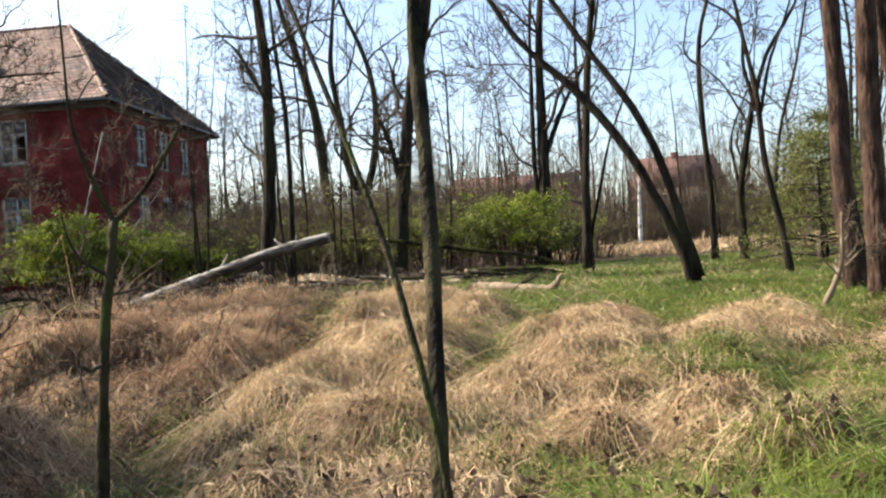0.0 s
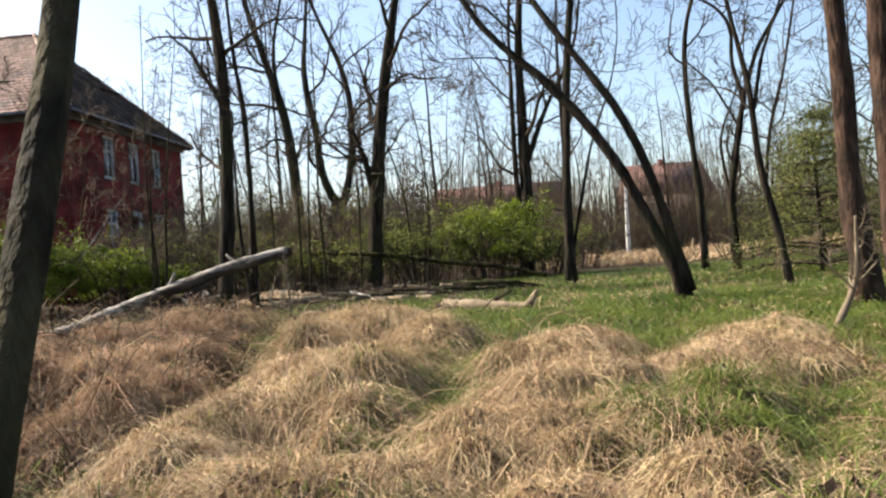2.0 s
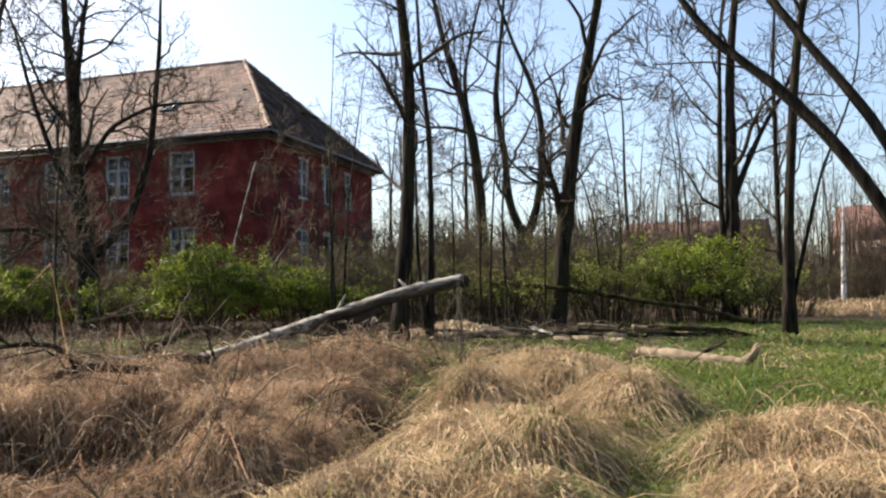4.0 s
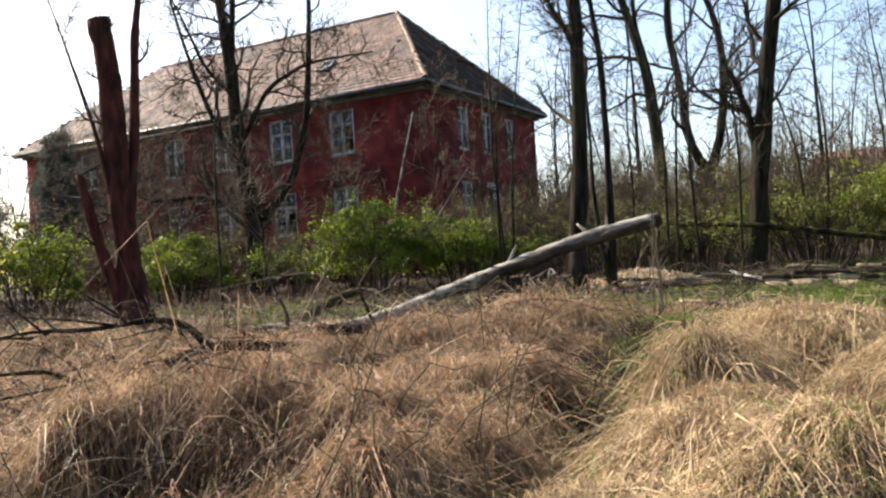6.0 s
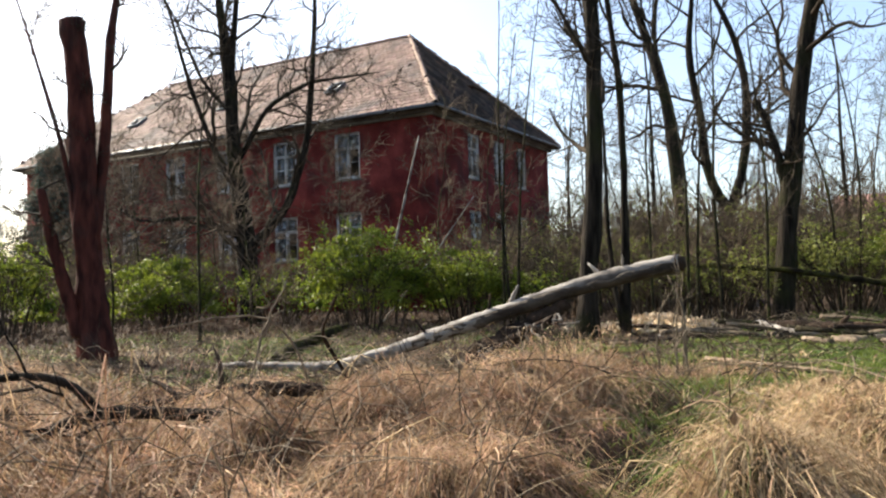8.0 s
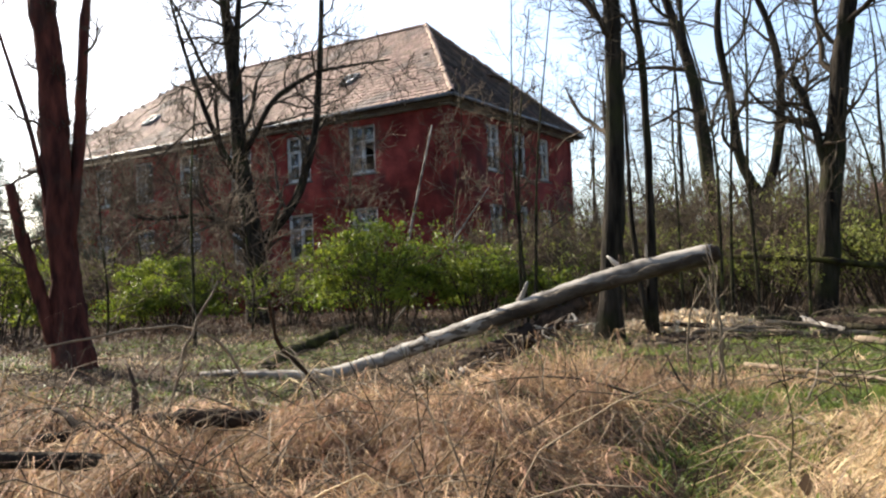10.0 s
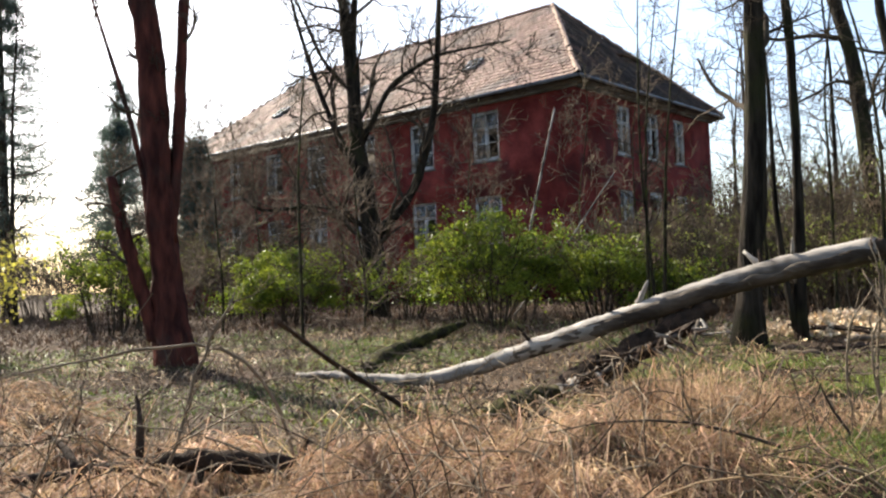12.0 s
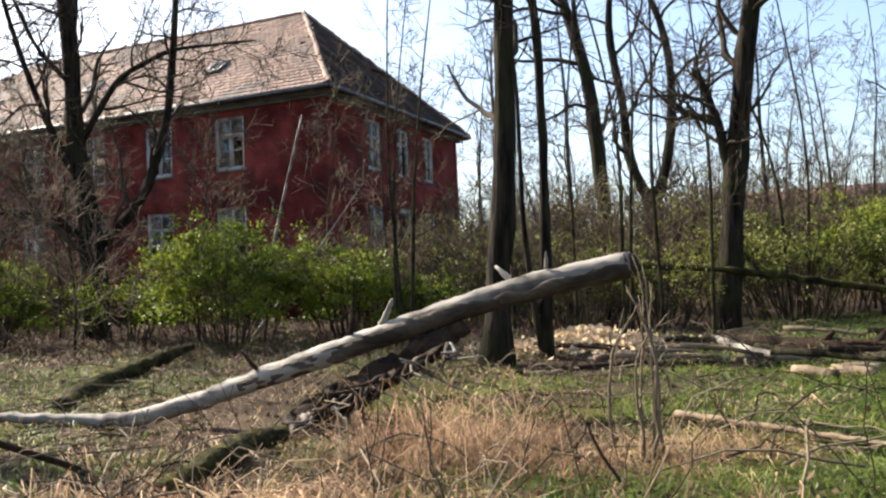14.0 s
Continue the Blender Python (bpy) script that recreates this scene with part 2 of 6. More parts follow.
def bend(pts, rad, k, rough=0.0, seed=0):
    """Smooth centre line with k points through a few given ones."""
    pts, rad = np.asarray(pts, float), np.asarray(rad, float)
    s = np.concatenate([[0], np.cumsum(np.linalg.norm(np.diff(pts, axis=0), axis=1))])
    u = np.linspace(0, s[-1], k)
    c = np.stack([np.interp(u, s, pts[:, i]) for i in range(3)], 1)
    r = np.interp(u, s, rad)
    for _ in range(max(2, k // 8)):
        c[1:-1] = 0.25 * c[:-2] + 0.5 * c[1:-1] + 0.25 * c[2:]
    if rough:
        g = np.random.default_rng(seed)
        c[1:-1] += g.normal(0, rough, (k - 2, 3))
    return c, r


def log_geo(pts, rad, k=24, sides=10, lump=0.10, seed=0, rough=0.0, cap=True):
    """A trunk or limb with lumps and furrows."""
    c, r = bend(pts, rad, k, rough, seed)
    g = np.random.default_rng(seed + 5)
    R = r[:, None] * (1 + lump * g.normal(0, 1, (k, sides)) * 0.6 + lump * np.cumsum(g.normal(0, 0.35, (k, 1)), 0).clip(-1.5, 1.5))
    return tubes(c[None], R[None], sides, cap)


def sprout(P, R, m, t0, t1, length, spread, lift, seed, K=5, thin=0.55, wiggle=0.12, shrink=0.6):
    """m side shoots from each centre line; returns their centre lines and radii."""
    g = np.random.default_rng(seed)
    N, k0, _ = P.shape
    t = t0 + (t1 - t0) * (np.arange(m)[None, :] + g.random((N, m))) / m
    f = t * (k0 - 1)
    i = np.clip(f.astype(int), 0, k0 - 2)
    w = (f - i)[..., None]
    n = np.arange(N)[:, None]
    base = P[n, i] * (1 - w) + P[n, i + 1] * w
    rb = R[n, i] * (1 - w[..., 0]) + R[n, i + 1] * w[..., 0]
    tan = P[n, i + 1] - P[n, i]
    tan /= np.linalg.norm(tan, axis=2, keepdims=True) + 1e-9
    side = g.normal(0, 1, (N, m, 3))
    side -= tan * (side * tan).sum(2, keepdims=True)
    side /= np.linalg.norm(side, axis=2, keepdims=True) + 1e-9
    d = tan * math.cos(spread) + side * math.sin(spread)
    L = length * (0.55 + 0.75 * g.random((N, m))) * (1 - shrink * t)
    out = [base]
    step = (L / (K - 1))[..., None]
    for q in range(K - 1):
        d = d + np.array([0, 0, lift]) / (K - 1) + g.normal(0, wiggle, (N, m, 3))
        d /= np.linalg.norm(d, axis=2, keepdims=True)
        out.append(out[-1] + d * step)
    P2 = np.stack(out, 2).reshape(N * m, K, 3)
    r0 = np.minimum(rb * thin, 0.012 + L * 0.022).reshape(-1)
    R2 = r0[:, None] * np.linspace(1, 0.3, K)[None]
    return P2, R2


def leaves_at(C, size, seed, droop=0.3, slim=0.32):
    """Small folded leaves (two triangles each) at the places C."""
    g = np.random.default_rng(seed)
    n = len(C)
    a = g.normal(0, 1, (n, 3))
    a[:, 2] -= droop
    a /= np.linalg.norm(a, axis=1, keepdims=True)
    b = np.cross(a, g.normal(0, 1, (n, 3)))
    b /= np.linalg.norm(b, axis=1, keepdims=True) + 1e-9
    s = (size * (0.6 + 0.8 * g.random(n)))[:, None]
    nrm = np.cross(a, b)
    V = np.stack([C, C + a * s * 0.5 + b * s * slim + nrm * s * 0.1, C + a * s, C + a * s * 0.5 - b * s * slim + nrm * s * 0.1], 1).reshape(-1, 3)
    i = np.arange(n)[:, None] * 4
    return V, [np.concatenate([i + [[0, 1, 2]], i + [[0, 2, 3]]])]


def smooth_noise(x, y, size, seed):
    """Value noise over the plan, -1 to 1."""
    g = np.random.default_rng(seed).random((64, 64)) * 2 - 1
    u, v = np.asarray(x) / size, np.asarray(y) / size
    i, j = np.floor(u).astype(int), np.floor(v).astype(int)
    fu, fv = u - i, v - j
    fu, fv = fu * fu * (3 - 2 * fu), fv * fv * (3 - 2 * fv)
    i0, j0, i1, j1 = i % 64, j % 64, (i + 1) % 64, (j + 1) % 64
    return (g[i0, j0] * (1 - fu) + g[i1, j0] * fu) * (1 - fv) + (g[i0, j1] * (1 - fu) + g[i1, j1] * fu) * fv


def step(a, b, v):
    t = np.clip((np.asarray(v, float) - a) / (b - a), 0, 1)
    return t * t * (3 - 2 * t)


# zones of the plan: dry grass, bracken, lawn
def straw_zone(x, y):
    e = 0.35 * smooth_noise(x, y, 1.1, 3)
    return step(-1.95, -1.5, x + e) * (1 - step(8.9, 10.7, y + 2 * e - 0.22 * np.abs(x - 1) - 2.4 * (1 - step(-1.2, 0.6, x)))) * step(-9, -4, y)


def bracken_zone(x, y):
    e = 0.5 * smooth_noise(x, y, 1.3, 4)
    return (1 - step(-1.95, -1.5, x + e * 0.6)) * (1 - step(10.3, 12.0, y + e + 0.10 * (x + 6) - 1.9 * np.exp(-((x + 2.8) / 1.2) ** 2))) * step(-14, -10, x)


def lawn_zone(x, y):
    e = 0.8 * smooth_noise(x, y, 1.7, 5)
    return step(8.6, 10.3, y + e - 3.6 * (1 - step(-1.2, 0.6, x))) * (1 - step(24, 33, y + e)) * step(-3.5, -1.5, x + e)


def furrow(x, y):
    a = np.exp(-((x + 1.75 + 0.15 * np.sin(y * 1.3)) / 0.30) ** 2) * step(3.5, 5, y) * (1 - step(11, 12.5, y))
    b = np.exp(-((x - 0.05 - 0.16 * (y - 6.8)) / 0.28) ** 2) * step(5.5, 6.6, y) * (1 - step(10, 11.2, y))
    return a, b


def base_height(x, y):
    z = -0.34 + 0.64 * step(4, 14, y)
    z = z - 0.22 * np.exp(-((x + 8) / 3.5) ** 2 - ((y - 15.5) / 3.0) ** 2)
    near = 1 - step(20, 45, np.hypot(x, y - 8))
    return z + near * (0.03 * smooth_noise(x, y, 0.7, 15) + 0.05 * smooth_noise(x, y, 3.1, 16)) + (1 - near) * 0.12 * smooth_noise(x, y, 17, 17)


# tussock mounds, worked out once on a fine raster of the plan
CELL, MX0, MY0 = 0.04, -15.0, -3.0
RX, RY_ = np.meshgrid(MX0 + CELL * np.arange(620), MY0 + CELL * np.arange(460))
MOUND = np.zeros(RX.shape)
_g = np.random.default_rng(19)
for _cx in np.arange(-14.5, 9.4, 0.62):
    for _cy in np.arange(-2.5, 15.0, 0.62):
        _x, _y = _cx + _g.uniform(-0.28, 0.28), _cy + _g.uniform(-0.28, 0.28)
        _u, _r, _a, _e, _t = _g.random(), _g.uniform(0.32, 0.68), _g.uniform(0.14, 0.42), _g.uniform(0.65, 1.0), _g.random() * 3.14
        _s, _b = float(straw_zone(_x, _y)), float(bracken_zone(_x, _y))
        _w = max(_s * (0.95 if _x < 2.6 else 0.6), (1.2 - 0.4 * float(step(8.2, 10.2, _y))) * _b)
        if _w < 0.5 or _u < 0.15:
            continue
        _i, _j = int((_x - 0.76 - MX0) / CELL), int((_y - 0.76 - MY0) / CELL)
        _win = (slice(max(0, _j), max(0, _j + 38)), slice(max(0, _i), max(0, _i + 38)))
        _dx, _dy = RX[_win] - _x, RY_[_win] - _y
        _p, _q = (_dx * math.cos(_t) + _dy * math.sin(_t)) / _r, (_dy * math.cos(_t) - _dx * math.sin(_t)) / (_r * _e)
        MOUND[_win] = np.maximum(MOUND[_win], 1.12 * _w * _a * np.clip(1 - _p * _p - _q * _q, 0, 1) ** (0.5 if _s > _b else 0.85))
_fa, _fb = furrow(RX, RY_)
_lift = 0.03 * straw_zone(RX, RY_) + 0.05 * bracken_zone(RX, RY_)
MOUND = (MOUND + _lift + 0.03 * smooth_noise(RX, RY_, 0.3, 18) * (MOUND > 0.02)) * (1 - 0.95 * _fa) * (1 - 0.85 * _fb) - 0.06 * _fa
SLOPE_Y, SLOPE_X = np.gradient(MOUND, CELL)


def raster(F, x, y):
    u = np.clip((np.asarray(x, float) - MX0) / CELL, 0, F.shape[1] - 1.001)
    v = np.clip((np.asarray(y, float) - MY0) / CELL, 0, F.shape[0] - 1.001)
    i, j = u.astype(int), v.astype(int)
    a, b = u - i, v - j
    return (F[j, i] * (1 - a) + F[j, i + 1] * a) * (1 - b) + (F[j + 1, i] * (1 - a) + F[j + 1, i + 1] * a) * b


def height(x, y):
    x, y = np.asarray(x, float), np.asarray(y, float)
    inside = (x > MX0) & (x < MX0 + 24.7) & (y > MY0) & (y < MY0 + 18.3)
    return base_height(x, y) + np.where(inside, raster(MOUND, x, y), 0)


def ground_z(x, y):
    return float(height(np.array([x]), np.array([y]))[0])


# ---- ground ----
def spread_axis(lo, hi, cell, far, count):
    core = np.arange(lo, hi, cell)
    grow = np.geomspace(cell, far, count)
    return np.concatenate([lo - np.cumsum(grow)[::-1], core, core[-1] + np.cumsum(grow)])


gx = spread_axis(-15, 9, 0.10, 260, 36)
gy = spread_axis(-1, 17, 0.10, 260, 38)
XX, YY = np.meshgrid(gx, gy)
ZZ = height(XX, YY)
nx, ny = len(gx), len(gy)
ii, jj = np.meshgrid(np.arange(nx - 1), np.arange(ny - 1))
q0 = jj * nx + ii
GROUND = surface("woodland_soil", (0.032, 0.022, 0.014), (0.075, 0.05, 0.032), 1.6, 28, 0.95, 1.0, 0.03)
ground = new("ground", mesh_np("ground", np.stack([XX, YY, ZZ], -1), [np.stack([q0, q0 + 1, q0 + nx + 1, q0 + nx], -1).reshape(-1, 4)], GROUND, True))
tagged(ground, "uneven woodland soil with grass, moss and leaf litter", "ground", kind="structure")
zone = ground.data.color_attributes.new("zone", "FLOAT_COLOR", "POINT")
far_field = step(34, 40, YY) * step(-3, 3, XX - 0.02 * YY)
zone.data.foreach_set("color", np.stack([straw_zone(XX, YY) + far_field, lawn_zone(XX, YY), bracken_zone(XX, YY), np.ones_like(XX)], -1).clip(0, 1).astype(np.float32).ravel())
gn, gl = GROUND.node_tree.nodes, GROUND.node_tree.links
att = gn.new("ShaderNodeVertexColor")
att.layer_name = "zone"
sep = gn.new("ShaderNodeSeparateColor")
gl.new(att.outputs["Color"], sep.inputs["Color"])
hue = next(n for n in gn if n.bl_idname == "ShaderNodeHueSaturation")
base_col = hue.inputs["Color"].links[0].from_socket
patch = gn.new("ShaderNodeTexNoise")
patch.inputs["Scale"].default_value, patch.inputs["Detail"].default_value = 0.9, 5
for sock, colour in (("Red", (0.075, 0.058, 0.028)), ("Green", (0.04, 0.06, 0.014)), ("Blue", (0.055, 0.034, 0.02))):
    mul = gn.new("ShaderNodeMath")
    mul.operation = "MULTIPLY"
    ramp = gn.new("ShaderNodeMapRange")
    ramp.inputs["From Min"].default_value, ramp.inputs["From Max"].default_value = 0.3, 0.55
    ramp.inputs["To Min"].default_value = 0.35
    gl.new(patch.outputs["Fac"], ramp.inputs["Value"])
    gl.new(sep.outputs[sock], mul.inputs[0])
    gl.new(ramp.outputs["Result"], mul.inputs[1])
    mx = gn.new("ShaderNodeMix")
    mx.data_type = "RGBA"
    mx.inputs["B"].default_value = (*colour, 1)
    gl.new(mul.outputs["Value"], mx.inputs["Factor"])
    gl.new(base_col, mx.inputs["A"])
    base_col = mx.outputs["Result"]
gl.new(base_col, hue.inputs["Color"])


# ---- house ----
def wall_run(length, z0, z1, thick, holes):
    """A wall along x from 0, its outer face at y = 0, with through holes (x0, x1, z0, z1)."""
    xs = sorted({0, length, *[h[0] for h in holes], *[h[1] for h in holes]})
    zs = sorted({z0, z1, *[h[2] for h in holes], *[h[3] for h in holes]})
    solid = [[not any(h[0] <= (xs[i] + xs[i + 1]) / 2 <= h[1] and h[2] <= (zs[j] + zs[j + 1]) / 2 <= h[3] for h in holes) for j in range(len(zs) - 1)] for i in range(len(xs) - 1)]
    V, F, at = [], [], {}

    def vert(i, j, s):
        if (i, j, s) not in at:
            at[(i, j, s)] = len(V)
            V.append((xs[i], s * thick, zs[j]))
        return at[(i, j, s)]
    for i in range(len(xs) - 1):
        for j in range(len(zs) - 1):
            if not solid[i][j]:
                continue
            F.append((vert(i, j, 0), vert(i + 1, j, 0), vert(i + 1, j + 1, 0), vert(i, j + 1, 0)))
            F.append((vert(i, j, 1), vert(i, j + 1, 1), vert(i + 1, j + 1, 1), vert(i + 1, j, 1)))
            for di, dj, a, b in ((-1, 0, (i, j), (i, j + 1)), (1, 0, (i + 1, j + 1), (i + 1, j)), (0, -1, (i + 1, j), (i, j)), (0, 1, (i, j + 1), (i + 1, j + 1))):
                u, w = i + di, j + dj
                if not (0 <= u < len(xs) - 1 and 0 <= w < len(zs) - 1 and solid[u][w]):
                    F.append((vert(*a, 0), vert(*b, 0), vert(*b, 1), vert(*a, 1)))
    return np.array(V, float), [np.array(F)]


def placed(geo, m):
    v = np.asarray(geo[0]).reshape(-1, 3)
    M = np.array(m)
    return v @ M[:3, :3].T + M[:3, 3], geo[1]


HX0, HX1, HY0, HY1, EAVE = -43.0, -17.15, 34.45, 46.35, 8.35
house = thing("house", "derelict two-storey red plastered house with clay tiled hip roof", "house")
front_cols = [(-41.6, -40.3), (-38.5, -37.2), (-35.4, -34.05), (-32.2, -30.85), (-28.85, -27.5), (-25.4, -24.05), (-22.0, -20.65)]
side_cols = [(37.5, 38.65), (40.0, 41.15), (42.5, 43.65)]
UP, LOW = (5.88, 7.86), (2.55, 4.5)
front_holes = [(a - HX0, b - HX0, *z) for a, b in front_cols for z in (UP, LOW)]
side_holes = [(a - HY0 - 0.4, b - HY0 - 0.4, *z) for n, (a, b) in enumerate(side_cols) for z in (UP, (0.9, 4.55) if n == 1 else LOW)]
F_POSE = pose(HX0, HY0, 0)
S_POSE = pose(HX1, HY0 + 0.4, 0, 0, 0, 90)
piece("wall", placed(wall_run(HX1 - HX0, -0.3, EAVE, 0.4, front_holes), F_POSE), PLASTER, house)
piece("wall", placed(wall_run(HY1 - HY0 - 0.8, -0.3, EAVE, 0.4, side_holes), S_POSE), PLASTER, house)
piece("wall", box(HX0, HX1, HY1 - 0.4, HY1, -0.3, EAVE), PLASTER, house)
piece("wall", box(HX0, HX0 + 0.4, HY0 + 0.4, HY1 - 0.4, -0.3, EAVE), PLASTER, house)
piece("storey_floor", box(HX0 + 0.42, HX1 - 0.42, HY0 + 0.42, HY1 - 0.42, 4.9, 5.15), INSIDE, house)
piece("attic_floor", box(HX0 + 0.42, HX1 - 0.42, HY0 + 0.42, HY1 - 0.42, 8.05, 8.3), INSIDE, house)
piece("inner_wall", box(HX0 + 0.42, HX1 - 0.42, 39.4, 39.6, 0, 8.05), INSIDE, house)
piece("inner_wall", box(-20.2, -20.0, HY0 + 0.42, 39.4, 0, 8.05), INSIDE, house)
# cornice and gutter
for k, (d, z0, z1) in enumerate(((0.14, 8.1, 8.22), (0.32, 8.22, 8.36))):
    piece("cornice", join(box(HX0 - d, HX1 + d, HY0 - d, HY0 - 0.003, z0, z1), box(HX1 + 0.003, HX1 + d, HY0, HY1 + d, z0, z1)), CORNICE, house)
EX0, EX1, EY0, EY1 = HX0 - 0.5, HX1 + 0.5, HY0 - 0.5, HY1 + 0.5
piece("gutter", tubes(np.array([np.linspace((EX0, EY0 - 0.05, 8.36), (EX1, EY0 - 0.05, 8.36), 6)]), np.full((1, 6), 0.07), 8, True), METAL, house, "dull zinc eaves gutter")
piece("gutter", tubes(np.array([np.linspace((EX1 + 0.05, EY0, 8.36), (EX1 + 0.05, EY1, 8.36), 6)]), np.full((1, 6), 0.07), 8, True), METAL, house, "dull zinc eaves gutter")

# roof slopes: a closed deck, then tiles in courses
RIDGE_Z, RY = 13.5, (EY0 + EY1) / 2
RX1, RX0 = EX1 - 5.05, EX0 + 5.05
corners = {"sw": (EX0, EY0, 8.4), "se": (EX1, EY0, 8.4), "ne": (EX1, EY1, 8.4), "nw": (EX0, EY1, 8.4), "re": (RX1, RY, RIDGE_Z), "rw": (RX0, RY, RIDGE_Z)}
keys = list(corners)
deck_v = np.array([corners[k] for k in keys] + [np.array(corners[k]) - (0, 0, 0.14) for k in keys])
piece("roof_deck", (deck_v, [np.array([(0, 1, 4, 5), (2, 3, 5, 4), (6, 11, 10, 7), (8, 10, 11, 9), (0, 6, 7, 1), (1, 7, 8, 2), (2, 8, 9, 3), (3, 9, 6, 0)]), np.array([(1, 2, 4), (3, 0, 5), (7, 10, 8), (9, 11, 6)])]), ROTTEN, house)


def tile_slope(e0, e1, r0, r1, wide, seed, lost=0.004):
    """Courses of lapped tiles on the slope with eaves e0-e1 and ridge r0-r1."""
    g = np.random.default_rng(seed)
    e0, e1, r0, r1 = (np.array(v, float) for v in (e0, e1, r0, r1))
    slope = np.linalg.norm((r0 + r1) / 2 - (e0 + e1) / 2)
    along = (e1 - e0) / np.linalg.norm(e1 - e0)
    nrm = np.cross(along, (r0 + r1) / 2 - e0)
    nrm /= np.linalg.norm(nrm)
    rows = int(slope / 0.30)
    up = np.cross(nrm, along)
    V = []
    for r in range(rows):
        a, b = e0 + (r0 - e0) * r / rows, e1 + (r1 - e1) * r / rows
        n = max(1, int(np.linalg.norm(b - a) / wide))
        x = (np.arange(n) + (0.5 if r % 2 else 0)) * wide
        x = x[x + wide * 0.6 < np.linalg.norm(b - a)]
        x = x[g.random(len(x)) > lost]
        o = a + along * x[:, None] + nrm * (0.045 + 0.008 * g.random((len(x), 1))) + up * g.normal(0, 0.006, (len(x), 1))
        tw = g.normal(0, 0.006, (len(x), 1)) * nrm
        w, h = along * wide * 0.96, up * 0.33 - nrm * 0.03
        V.append(np.stack([o + tw, o + w * 0.5 + nrm * 0.02, o + w - tw, o + w + h - tw, o + w * 0.5 + nrm * 0.012 + h, o + h + tw, o - nrm * 0.03, o + w - nrm * 0.03], 1))
    V = np.concatenate(V)
    i = np.arange(len(V))[:, None] * 8
    return V.reshape(-1, 3), [np.concatenate([i + [[0, 1, 4, 5]], i + [[1, 2, 3, 4]], i + [[6, 7, 2, 0]]])]


c = corners
tagged(piece("roof_tiles", tile_slope(c["sw"], c["se"], c["rw"], c["re"], 0.24, 1), TILE, house, "weathered pale red clay roof tiles"), kind="stuff")
# the unlit side slope takes the tile with shade in its colour
tagged(piece("roof_tiles", tile_slope(c["se"], c["ne"], c["re"], c["re"], 0.24, 2, 0.03), TILE_SHADED, house, "clay roof tiles with gaps, shade painted into the colour"), kind="stuff")
tagged(piece("roof_tiles", tile_slope(c["nw"], c["sw"], c["rw"], c["rw"], 0.24, 3), TILE, house), kind="stuff")
tagged(piece("roof_tiles", tile_slope(c["ne"], c["nw"], c["re"], c["rw"], 0.4, 4), TILE, house), kind="stuff")
# ridge and hip tiles, each a half-round cap
cap_me = mesh_np("ridge_tile", *(lambda a: (np.array([(x, math.cos(t) * (0.105 - 0.02 * x), math.sin(t) * (0.09 - 0.02 * x)) for x in (0, 0.42) for t in a]), [np.array([(k, k + 1, k + 8, k + 7) for k in range(6)])]))(np.linspace(-0.3, math.pi + 0.3, 7)), TILE)


def ridge_line(a, b, seed):
    a, b = Vector(a), Vector(b)
    n = int((b - a).length / 0.38)
    turn = (b - a).to_track_quat("X", "Z").to_matrix().to_4x4()
    g = np.random.default_rng(seed)
    for k in range(n):
        ob = new("ridge_tile", cap_me)
        ob.parent = house
        ob.matrix_local = Matrix.Translation(a.lerp(b, k / n) + Vector((0, 0, 0.05 + 0.02 * g.random()))) @ turn @ pose(0, 0, 0, 4 * g.normal(), 3 * g.normal(), 3 * g.normal())


ridge_line(c["se"], c["re"], 1)
ridge_line(c["rw"], c["re"], 2)
ridge_line(c["ne"], c["re"], 3)


